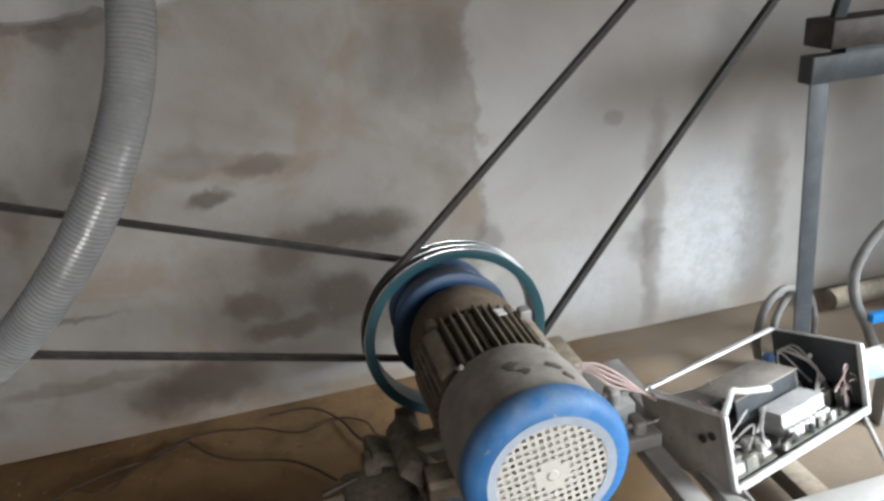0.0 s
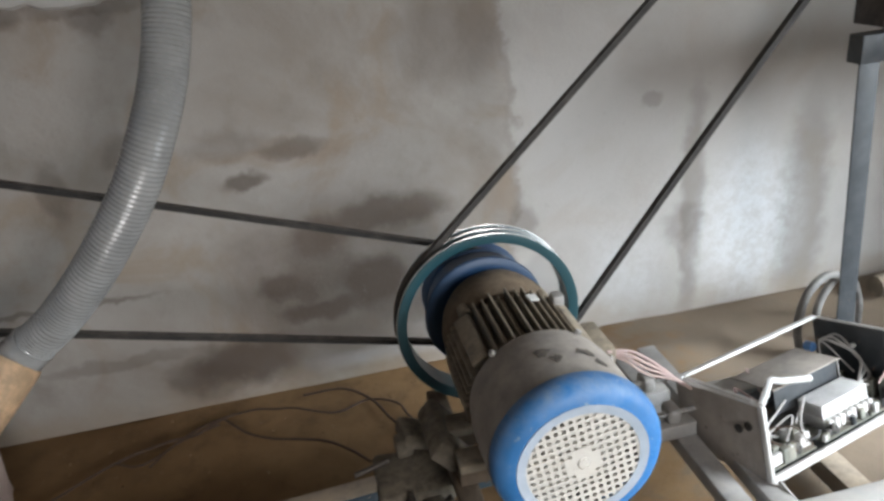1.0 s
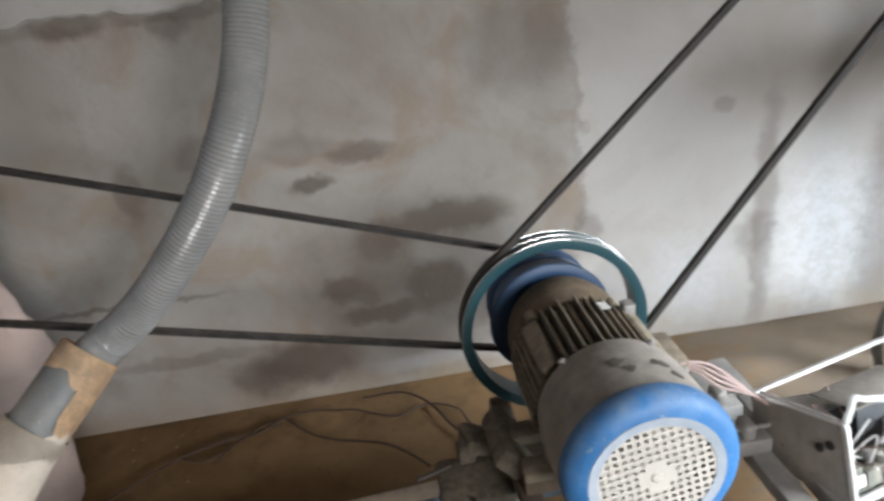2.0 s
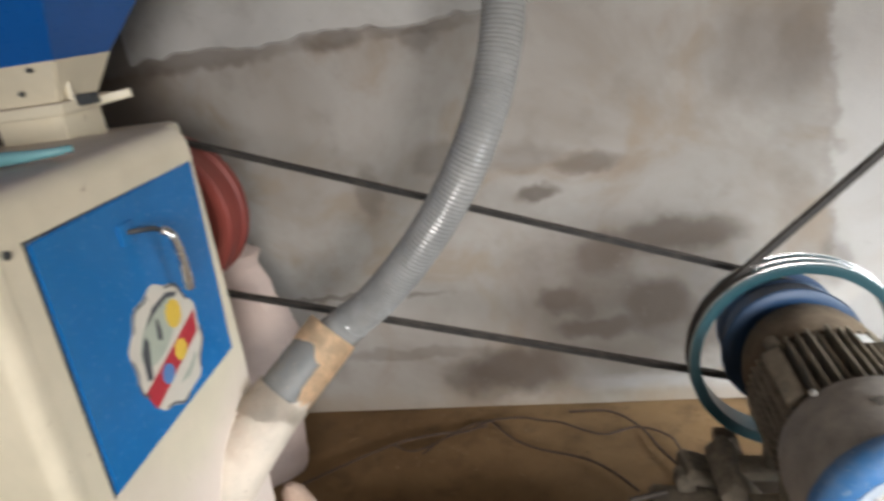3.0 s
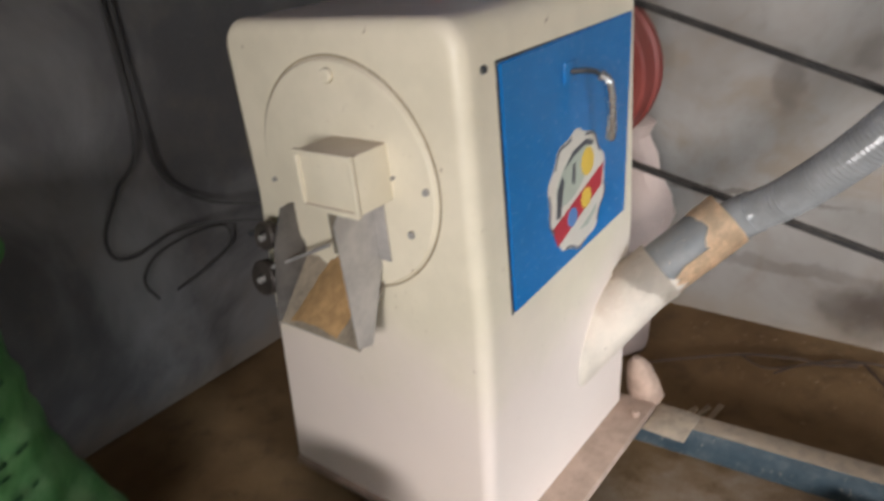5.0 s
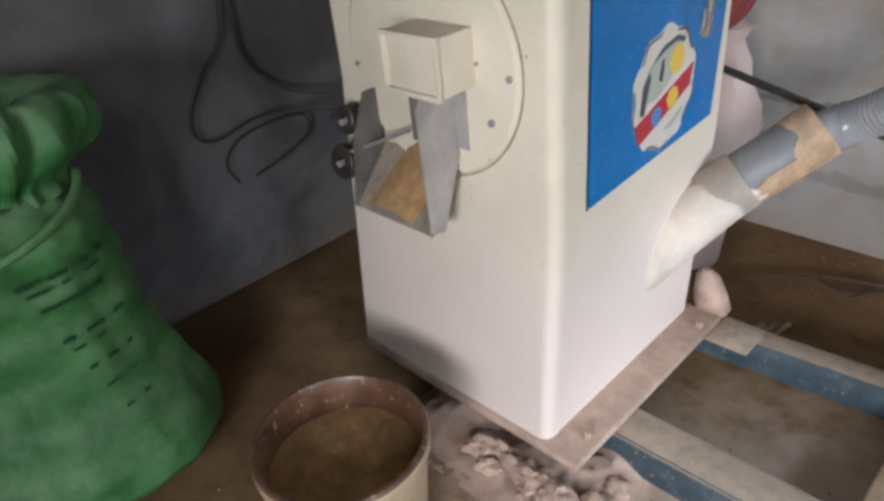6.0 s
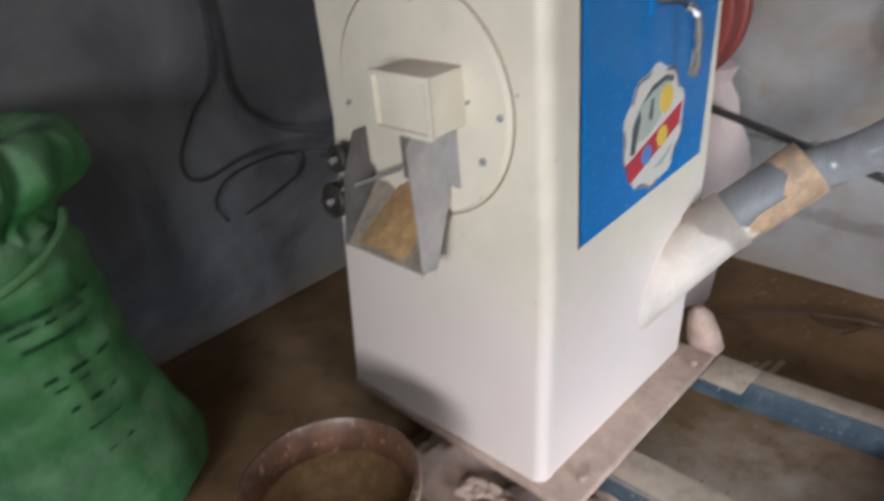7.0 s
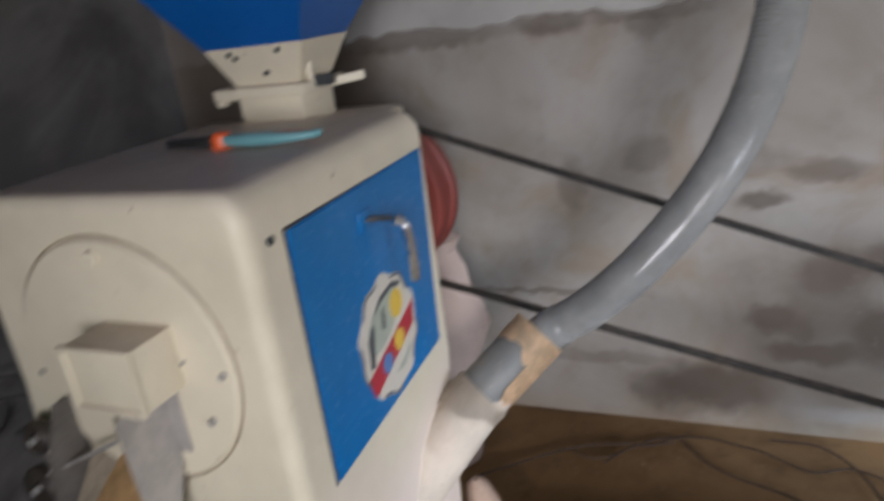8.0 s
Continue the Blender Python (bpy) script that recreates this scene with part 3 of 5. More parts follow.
# the far cheek stands in shade, put into its darker sheet colour
bm = prism(bmesh.new(), [(1.976, 0.95), (1.976, 0.81), (1.87, 0.69), (1.862, 0.70), (1.89, 0.86), (1.93, 0.95)], Matrix.Translation((-0.489, 0, 0)) @ YZ, 0.004)
part("chute_cheek", bm, SHADED_SHEET, chute, "dusty cheek plate coloured dark for shade")
part("cheek_flange", boxed(-0.240, -0.205, 1.963, 1.967, 0.865, 0.99, bevel=0.001), PLATE, chute)
bm = bmesh.new()
for i in range(15):
    for j in range(9):
        u, v = i / 14, j / 8
        y = 1.965 - 0.092 * v
        bm.verts.new((-0.40 + 0.15 * u - 0.06 * v, y, 0.822 - 0.122 * v + 0.035 * math.sin(math.pi * u) * (1 - 0.6 * v) + 0.006 * noise.noise(Vector((i, j, 0)) * 0.7)))
bm.verts.ensure_lookup_table()
for i in range(14):
    for j in range(8):
        bm.faces.new([bm.verts[a * 9 + b] for a, b in ((i, j), (i + 1, j), (i + 1, j + 1), (i, j + 1))])
part("bran", bm, RICE, chute, "brown bran sliding out")
# pressure gate and its weights
part("pressure_gate", boxed(-0.33, -0.24, 1.925, 1.935, 0.875, 0.985, bevel=0.003), MOTOR_DUST, mill, "dark steel gate flap under the outlet")
part("weight_rod", rod(bmesh.new(), (-0.60, 1.90, 0.775), (-0.345, 1.93, 0.89), 0.0042), STEEL_GREY, mill, "dull steel rod")
for c, r in ((Vector((-0.555, 1.93, 0.872)), 0.034), (Vector((-0.558, 1.905, 0.775)), 0.042)):
    w = part("weight", lathe(bmesh.new(), [(0.012, -0.012), (r - 0.004, -0.014), (r, -0.01), (r, 0.01), (r - 0.004, 0.014), (0.012, 0.012)], Matrix.Translation(c) @ Matrix.Rotation(radians(80), 4, "X"), 28, close=True), IRON, mill, "dark iron counterweight")
    part("nut", rod(bmesh.new(), c + Vector((0, -0.022, 0)), c + Vector((0, 0.02, 0)), 0.008, n=6), STEEL_GREY, w)
part("weight_arm", rod(bmesh.new(), (-0.655, 1.955, 0.85), (-0.50, 1.935, 0.885), 0.008), STEEL_DARK, mill)

# the rear housing that carries the hopper
part("rear_housing", boxed(CX - 0.17, CX + 0.17, BY1, 2.87, 0.55, 1.325, bevel=0.02), CREAM, mill)
bm = prism(bmesh.new(), [(2.088, 0.738), (2.604, 0.772), (2.640, 1.252), (2.088, 1.245)], YZ, 0.007)
bmesh.ops.bevel(bm, geom=bm.edges[:], offset=0.003, segments=2, affect="EDGES")
door = part("blue_door", bm, BLUE, mill, "glossy blue side door")
bm = bmesh.new()
box(bm, -0.001, 0.003, 2.082, 2.644, 1.246, 1.250), box(bm, -0.001, 0.003, 2.083, 2.087, 0.735, 1.246)
part("door_gap", bm, BLACK, mill)
# handle
handle = part("door_handle", tube(bmesh.new(), spline([(0.045, 2.395, 1.160), (0.060, 2.402, 1.145), (0.064, 2.408, 1.10), (0.062, 2.414, 1.035), (0.058, 2.416, 1.02)], 0.008), lambda i: 0.0105 + 0.0010 * (i % 4 == 0), 12), BRIGHT, door, "chrome lever handle")
part("handle_stem", tube(bmesh.new(), spline([(0.006, 2.335, 1.178), (0.03, 2.345, 1.178), (0.045, 2.37, 1.172), (0.047, 2.396, 1.158)], 0.008), 0.0055, 10), STEEL_DARK, door, "dark handle stem")
part("handle_plate", boxed(0.006, 0.012, 2.31, 2.36, 1.155, 1.20, bevel=0.003), BLUE, door)
# sticker, a scalloped oval with plain printed shapes
SX = Matrix(((0, 0, 1, 0.0068), (1, 0, 0, 2.362), (0, 1, 0, 0.910), (0, 0, 0, 1)))


def blob(cx, cy, rx, ry, turn=0.0, lobes=0, depth=0.0, n=48):
    out = []
    for i in range(n):
        a = 2 * math.pi * i / n
        k = 1 + depth * math.cos(lobes * a)
        x, y = rx * k * math.cos(a), ry * k * math.sin(a)
        out.append((cx + x * math.cos(turn) - y * math.sin(turn), cy + x * math.sin(turn) + y * math.cos(turn)))
    return out


def lift(m, d):
    return m @ Matrix.Translation((0, 0, d))


sticker = part("sticker", prism(bmesh.new(), blob(0, 0, 0.130, 0.138, 0.3, 10, 0.04), SX, 0.0010), STICKER_WHITE, door, "oval picture sticker with a red band", smooth=False)
outer, inside = blob(0, 0, 0.130, 0.136, 0.3, 10, 0.045, 60), blob(0, 0, 0.124, 0.130, 0.3, 10, 0.045, 60)
for start in (2, 14, 25, 37, 49):
    arc = [outer[i % 60] for i in range(start, start + 8)] + [inside[i % 60] for i in range(start + 7, start - 1, -1)]
    part("sticker_border", prism(bmesh.new(), arc, lift(SX, 0.0008), 0.0009), STICKER_GREY, sticker, smooth=False)


def printed(name, outline, material, height=0.0010):
    return part(name, prism(bmesh.new(), outline, lift(SX, height), 0.0006), material, sticker, smooth=False)


printed("sticker_ground", blob(-0.02, 0.045, 0.085, 0.045, 0.5), STICKER_PALE, 0.0006)
printed("sticker_sun", blob(0.045, 0.055, 0.030, 0.032, 0, 12, 0.06), STICKER_YELLOW)
printed("sticker_band", [(-0.118, -0.050), (-0.098, -0.098), (0.112, -0.022), (0.122, 0.030)], STICKER_RED)
printed("sticker_dot", blob(-0.03, -0.052, 0.022, 0.022), STICKER_BLUE, 0.0014)
printed("sticker_dot", blob(0.035, -0.028, 0.024, 0.024, 0, 8, 0.08), STICKER_YELLOW, 0.0014)
printed("sticker_shape", [(-0.100, -0.03), (-0.092, 0.03), (-0.068, 0.058), (-0.062, 0.04), (-0.074, 0.0), (-0.082, -0.035)], STICKER_GREY)
printed("sticker_shape", [(-0.03, 0.03), (-0.022, 0.068), (-0.012, 0.072), (-0.010, 0.045), (-0.016, 0.02)], STICKER_GREY)
printed("sticker_shape", [(-0.06, 0.068), (-0.02, 0.098), (0.04, 0.108), (0.075, 0.095), (0.07, 0.085), (0.035, 0.096), (-0.015, 0.086)], STICKER_GREY)
printed("sticker_shape", [(0.0, -0.095), (0.05, -0.078), (0.085, -0.06), (0.08, -0.075), (0.04, -0.098)], STICKER_PALE)


def solid_frustum(z0, z1, cx, cy, w0, d0, w1, d1, bevel=0.004):
    bm = bmesh.new()
    a = [bm.verts.new((cx + sx * w0 / 2, cy + sy * d0 / 2, z0)) for sx, sy in ((-1, -1), (1, -1), (1, 1), (-1, 1))]
    b = [bm.verts.new((cx + sx * w1 / 2, cy + sy * d1 / 2, z1)) for sx, sy in ((-1, -1), (1, -1), (1, 1), (-1, 1))]
    for i in range(4):
        j = (i + 1) % 4
        bm.faces.new((a[i], a[j], b[j], b[i]))
    bm.faces.new(a[::-1]), bm.faces.new(b)
    bmesh.ops.bevel(bm, geom=bm.edges[:], offset=bevel, segments=2, affect="EDGES")
    return bm


# hopper, collar and slide gate
HC = Vector((-0.374, 2.708))
def shell(bm, rows, cx, cy):
    """Sheet-metal walls through square sections (z, width, depth), open at both ends, 4 mm thick."""
    for inset in (0.0, 0.004):
        rings = [[bm.verts.new((cx + sx * (w / 2 - inset), cy + sy * (d / 2 - inset), z)) for sx, sy in ((-1, -1), (1, -1), (1, 1), (-1, 1))] for z, w, d in rows]
        for p, q in zip(rings[:-1], rings[1:]):
            for i in range(4):
                bm.faces.new((p[i], p[(i + 1) % 4], q[(i + 1) % 4], q[i]))
        if inset:
            for p, q in ((first[0], rings[0]), (first[-1], rings[-1])):
                for i in range(4):
                    bm.faces.new((p[i], p[(i + 1) % 4], q[(i + 1) % 4], q[i]))
        first = rings
    return bm


hopper = part("hopper", shell(bmesh.new(), [(1.515, 0.27, 0.21), (2.02, 0.90, 0.82), (2.10, 0.90, 0.82)], HC.x, HC.y), HOPPER_BLUE, mill, "blue painted sheet-metal hopper")
part("hopper_rim", shell(bmesh.new(), [(2.07, 0.93, 0.85), (2.102, 0.93, 0.85)], HC.x, HC.y), HOPPER_BLUE, hopper)
collar = part("hopper_collar", solid_frustum(1.425, 1.523, HC.x, HC.y, 0.19, 0.15, 0.285, 0.222), CREAM, mill)
for x, z in ((-0.435, 1.505), (-0.42, 1.495), (-0.295, 1.505), (-0.35, 1.455)):
    part("rivet", rod(bmesh.new(), (x, 2.625 - 0.36 * (z - 1.425), z), (x, 2.613 - 0.36 * (z - 1.425), z), 0.006, n=10, bevel=0.002), STEEL_DARK, collar)
part("collar_neck", boxed(HC.x - 0.092, HC.x + 0.092, 2.632, 2.782, 1.32, 1.40, bevel=0.004), CREAM, mill)
gate = part("slide_gate", boxed(HC.x - 0.145, HC.x + 0.12, 2.604, 2.80, 1.396, 1.424, bevel=0.004), CREAM, mill)
part("gate_lug", boxed(HC.x - 0.137, HC.x - 0.115, 2.60, 2.63, 1.383, 1.40, bevel=0.003), CREAM, gate)
part("gate_slot", boxed(HC.x + 0.10, HC.x + 0.155, 2.66, 2.70, 1.408, 1.434, bevel=0.003), STEEL_DARK, gate)
part("gate_lever", boxed(-0.045, 0.045, -0.013, 0.013, -0.011, 0.011, bevel=0.003, m=pose(HC.x + 0.165, 2.735, 1.414, 0, -5, 25)), CREAM, gate)
part("gate_screw", rod(bmesh.new(), (HC.x + 0.11, 2.66, 1.42), (HC.x + 0.11, 2.66, 1.468), 0.008, n=10), CREAM, gate)

# red pulley behind
PULLEY_Y = Matrix.Rotation(radians(90), 4, "X")
red = [(0.0, 0.05), (0.05, 0.05), (0.06, 0.03), (0.188, 0.03), (0.2, 0.078), (0.212, 0.082), (0.230, 0.080), (0.2355, 0.074), (0.2355, 0.012), (0.222, 0.006), (0.222, -0.016), (0.2355, -0.022), (0.2355, -0.048), (0.205, -0.05), (0.195, -0.02), (0.0, -0.02)]
RED_AT = Matrix.Translation(AXLE - MILL) @ PULLEY_Y
red_pulley = part("red_pulley", lathe(bmesh.new(), red, None, 64), RED, mill, "red painted belt pulley", at=RED_AT)
for i in range(3):
    a = 2 * math.pi * i / 3
    part("pulley_bolt", rod(bmesh.new(), (0.1 * math.cos(a), 0.1 * math.sin(a), 0.028), (0.1 * math.cos(a), 0.1 * math.sin(a), 0.042), 0.01, n=6), STEEL_DARK, red_pulley, at=Matrix())
part("shaft", rod(bmesh.new(), (CX, 2.8, AXLE.z), (CX, 3.02, AXLE.z), 0.025), BRIGHT, mill)

# dust outlet on the side: flared duct, grey pipe, torn paper tape
duct = part("outlet_duct", tube(bmesh.new(), spline([(-0.12, 2.42, 0.37), (-0.06, 2.48, 0.435), (0.0, 2.535, 0.50), (0.06, 2.60, 0.56), (0.12, 2.655, 0.615)], 0.02), lambda i: 0.104 - 0.0022 * i, 28), CREAM_DUSTY, mill, "dusty cream outlet duct")
pipe = part("outlet_pipe", rod(bmesh.new(), (0.075, 2.628, 0.588), (0.214, 2.746, 0.723), 0.071, 0.071, 28), PIPE_GREY, mill, "grey pipe stub with worn paint")


def wrap(bm, a, b, r, start, sweep, ragged, thick=0.003, n=26, rows=8):
    """A torn sheet wrapped part of the way round the line from a to b."""
    m, length = along(a, b)
    grid = []
    for i in range(n + 1):
        ang = start + sweep * i / n
        tear = ragged * noise.noise(Vector((i * 0.45, 1.7, 0)))
        line = []
        for j in range(rows + 1):
            z = length * j / rows + tear * (1 - j / rows)
            rr = r + 0.0018 * noise.noise(Vector((i * 0.5, j * 0.7, 3)))
            line.append(bm.verts.new(m @ Vector((rr * math.cos(ang), rr * math.sin(ang), z))))
        grid.append(line)
    for i in range(n):
        for j in range(rows):
            bm.faces.new((grid[i][j], grid[i + 1][j], grid[i + 1][j + 1], grid[i][j + 1]))
    bmesh.ops.solidify(bm, geom=bm.faces[:], thickness=-thick)
    return bm


P0, P1 = Vector((0.075, 2.628, 0.588)), Vector((0.214, 2.746, 0.723))
way = (P1 - P0).normalized()
part("tape", wrap(bmesh.new(), P1 - way * 0.050, P1 + way * 0.012, 0.0735, 0, 2 * math.pi, 0.045, rows=7), TAPE, pipe, "torn tan paper tape round the pipe mouth")
low = along(P0, P1)[0].to_3x3().inverted() @ Vector((0.55, -0.35, -0.76))
part("tape", wrap(bmesh.new(), P0 + way * 0.055, P1 + way * 0.004, 0.0752, math.atan2(low.y, low.x) - radians(58), radians(116), 0.05), TAPE, pipe, "torn tan paper tape along the pipe")
random.seed(52)
for i in range(7):
    at_ang, at_len = random.uniform(0, 6.28), random.uniform(0.05, 0.14)
    part("paper_shred", wrap(bmesh.new(), P0 + way * at_len, P0 + way * (at_len + random.uniform(0.012, 0.03)), 0.0728, at_ang, random.uniform(0.15, 0.4), 0.02, thick=0.0015, n=8, rows=3), TAPE, pipe)
part("joint_cloth", wrap(bmesh.new(), P0 - way * 0.06, P0 + way * 0.03, 0.080, 0, 2 * math.pi, 0.05), CREAM_DUSTY, duct)
# bolts and lumps of caked bran at the foot
base = part("base_plate", boxed(BX0 - 0.07, 0.066, 1.968, 2.70, 0.098, 0.125, bevel=0.004), PINK_DUST, mill, "base plate buried in pinkish dust")
for x, y in ((0.035, 2.06), (0.04, 2.62)):
    part("anchor_bolt", rod(bmesh.new(), (x, y, 0.12), (x, y, 0.142), 0.012, n=8, bevel=0.002), PINK_DUST, base)
# drift of caked bran round the foot
bm = bmesh.new()
cols, rows_n = 70, 34
drift = [[None] * (rows_n + 1) for _ in range(cols + 1)]
for i in range(cols + 1):
    for j in range(rows_n + 1):
        x, y = -0.50 + 0.72 * i / cols, 1.82 + 0.40 * j / rows_n
        near = max(0.0, 1 - max(0.0, 1.972 - y) / 0.13) if x < 0.085 else max(0.0, 1 - math.hypot(x - 0.085, min(0, y - 1.972)) / 0.12)
        edge = min(i, cols - i, j, rows_n - j) / 6
        z = 0.07 * near ** 1.4 * min(1, edge) * (0.55 + 0.55 * noise.noise(Vector((x * 7, y * 7, 2))) + 0.16 * noise.noise(Vector((x * 34, y * 34, 4)))) + 0.004 * noise.noise(Vector((x * 60, y * 60, 7))) - 0.009
        drift[i][j] = bm.verts.new((x, y, z))
for i in range(cols):
    for j in range(rows_n):
        bm.faces.new((drift[i][j], drift[i + 1][j], drift[i + 1][j + 1], drift[i][j + 1]))
lone("bran_drift", bm, PINK_DUST, "drift of caked pinkish bran round the mill foot", "bran", kind="stuff")
# lumps of caked bran broken off along the plate's edge
random.seed(64)
for i in range(34):
    if i % 4:
        x, y = random.uniform(-0.24, 0.06), 1.95 - abs(random.gauss(0, 0.035))
        top = 0.055 * max(0.0, 1 - (1.958 - y) / 0.09)
    else:
        x, y = 0.105 + abs(random.gauss(0, 0.03)), random.uniform(1.90, 2.10)
        top = 0.04 * max(0.0, 1 - (x - 0.095) / 0.06)
    size = random.choice((0.010, 0.014, 0.02, 0.026, 0.032))
    bm = bmesh.new()
    for v in bmesh.ops.create_icosphere(bm, subdivisions=3, radius=size)["verts"]:
        v.co *= 1 + 0.85 * noise.noise(v.co * 1.1 / size + Vector((i, 0, 0))) + 0.4 * noise.noise(v.co * 2.8 / size + Vector((0, i, 0)))
        v.co = Vector((v.co.x * 1.2 + x, v.co.y + y, v.co.z * 0.55 + top + size * 0.05))
    lone("bran_lump", bm, PINK_DUST, "lump of caked pinkish bran by the mill foot", "bran lump", "bran lumps")

# pliers on the mill's top
TOPZ = BZ1 + 0.0
pliers = thing("pliers", pose(-0.278, 2.328, TOPZ, 0, 0, 3), "pliers with orange and aqua grips on the mill", "tool")


part("jaw", prism(bmesh.new(), [(-0.15, -0.004), (-0.135, -0.013), (-0.05, -0.020), (-0.02, -0.012), (-0.02, 0.012), (-0.05, 0.018), (-0.135, 0.010), (-0.15, 0.004)], Matrix.Translation((0, 0, 0.008)), 0.016), BLACK, pliers, at=Matrix())
part("pivot", rod(bmesh.new(), (-0.01, 0, 0.0), (-0.01, 0, 0.034), 0.024, 0.021, 20, bevel=0.005), ORANGE, pliers, "orange pivot cap", at=Matrix())
part("grip", tube(bmesh.new(), spline([(0.01, -0.012, 0.017), (0.08, -0.022, 0.018), (0.15, -0.022, 0.018), (0.205, -0.004, 0.018), (0.212, 0.012, 0.018)], 0.02), lambda i: 0.011 + 0.003 * math.sin(i * 0.4), 12), AQUA, pliers, "aqua grip", at=Matrix())
part("grip", tube(bmesh.new(), spline([(0.01, 0.012, 0.014), (0.08, 0.03, 0.014), (0.15, 0.034, 0.014), (0.195, 0.024, 0.014)], 0.02), 0.008, 12), ORANGE, pliers, "orange grip", at=Matrix())

# ---- the motor ----
MX, MZ = 1.415, 0.565
MOTOR = Vector((MX, 2.45, 0.36))
motor = thing("electric_motor", Matrix.Translation(MOTOR), "dusty finned electric motor with a blue fan cowl", "motor")


def on_axis(y, dx=0.0, dz=0.0):
    """The pose on the motor's axle at y, with z pointing to the camera's side."""
    return Matrix.Translation((MX + dx, y, MZ + dz)) @ PULLEY_Y


part("motor_body", lathe(bmesh.new(), [(0, 0), (0.128, 0), (0.132, 0.01), (0.132, 0.27), (0, 0.27)], on_axis(2.665), 48), MOTOR_DUST, motor)
part("end_shield", lathe(bmesh.new(), [(0, -0.02), (0.125, -0.02), (0.138, -0.012), (0.146, 0.01), (0.155, 0.05), (0.158, 0.10), (0.146, 0.143), (0, 0.143)], on_axis(2.799), 48), SHIELD, motor, "domed end shield caked with brown dust")
for a in (45, 135, 225, 315):
    c = Vector((MX + 0.145 * math.cos(radians(a)), 2.69, MZ + 0.145 * math.sin(radians(a))))
    part("shield_lug", rod(bmesh.new(), c, c + Vector((0, -0.045, 0)), 0.018, n=12, bevel=0.004), MOTOR_DUST, motor)
# cooling fins, upright over the top and level at the sides
for i in range(10):
    x = -0.085 + 0.19 * i / 9
    z0 = math.sqrt(0.132 ** 2 - min(abs(x), 0.125) ** 2) - 0.012
    z1 = 0.166 - 0.35 * x * x / 0.1
    if i == 3:
        z1 -= 0.012
    part("fin", boxed(MX + x - 0.0028, MX + x + 0.0028, 2.418, 2.645 - 0.01 * (i % 2), MZ + z0, MZ + z1, bevel=0.0015, segments=1), MOTOR_DUST, motor)
for side in (-1, 1):
    for i in range(9):
        z = -0.075 + 0.155 * i / 8
        x0 = math.sqrt(0.132 ** 2 - z * z) - 0.012
        x1 = 0.168 - 3.0 * z * z
        lo, hi = sorted((side * x0, side * x1))
        part("fin", boxed(MX + lo, MX + hi, 2.418, 2.645, MZ + z - 0.0028, MZ + z + 0.0028, bevel=0.0015, segments=1), MOTOR_DUST, motor)
# pads between the fin groups, nameplate, lifting eye
for x, z, w in ((-0.115, 0.10, 30), (0.12, 0.098, -38)):
    part("lug_pad", boxed(-0.022, 0.022, -0.1, 0.1, -0.018, 0.018, bevel=0.006, m=pose(MX + x, 2.53, MZ + z, 0, -w, 0)), MOTOR_DUST, motor)
part("nameplate", boxed(-0.014, 0.014, -0.012, 0.012, -0.002, 0.002, m=pose(MX + 0.045, 2.56, MZ + 0.171, 12, 15, 20)), ZINC, motor, "small bright metal tag")
part("lifting_eye", boxed(MX + 0.105, MX + 0.135, 2.585, 2.62, MZ + 0.115, MZ + 0.145, bevel=0.005), STEEL_GREY, motor)
# cowl
cowl = part("fan_cowl", lathe(bmesh.new(), [(0.150, -0.004), (0.160, 0.0), (0.168, 0.012), (0.1745, 0.05), (0.1765, 0.10), (0.1775, 0.205), (0.172, 0.205), (0.165, 0.03)], on_axis(2.425, 0.008, 0.003), 72), COWL_DUST, motor, "grey fan cowl under brown dust")
random.seed(11)
for a, y in ((128, 2.405), (60, 2.40), (25, 2.39)):
    c = Vector((MX + 0.008 + 0.170 * math.cos(radians(a)), y, MZ + 0.003 + 0.170 * math.sin(radians(a))))
    part("cowl_screw", rod(bmesh.new(), c, c + 0.012 * Vector((math.cos(radians(a)), 0, math.sin(radians(a)))), 0.008, n=8, bevel=0.002), STEEL_GREY, cowl)
for a0, y0, w0 in ((97, 2.315, 12), (91, 2.285, 7), (68, 2.30, 11), (61, 2.268, 8)):
    scuff = bmesh.new()
    pts = []
    for i in range(40):
        t = 2 * math.pi * i / 40
        v = Vector((a0 + math.cos(t) * 1.2, y0 * 30, math.sin(t) * 1.2))
        r0 = max(0.25, 0.9 + 0.9 * noise.noise(v) + 0.5 * noise.noise(v * 3.1))
        u, w = r0 * math.cos(t), r0 * math.sin(t)
        ang = radians(a0 + w0 * 0.45 * (u + 0.5 * w))
        pts.append(scuff.verts.new((MX + 0.008 + 0.1783 * math.cos(ang), y0 + 0.011 * (w - 0.35 * u), MZ + 0.003 + 0.1783 * math.sin(ang))))
    scuff.faces.new(pts)
    bmesh.ops.triangulate(scuff, faces=scuff.faces[:])
    bmesh.ops.solidify(scuff, geom=scuff.faces[:], thickness=0.0012)
    part("scuff", scuff, SCUFF, cowl, "dark scuff where the dust is rubbed off")
part("cowl_ring", lathe(bmesh.new(), [(0.1780, 0.0), (0.1795, 0.004), (0.1795, 0.022), (0.177, 0.034), (0.169, 0.046), (0.155, 0.054), (0.139, 0.057), (0.136, 0.053), (0.15, 0.046), (0.168, 0.03), (0.17, 0.0)], on_axis(2.222, 0.012, 0.006), 84), COWL_BLUE, motor, "bright blue painted cowl rim")
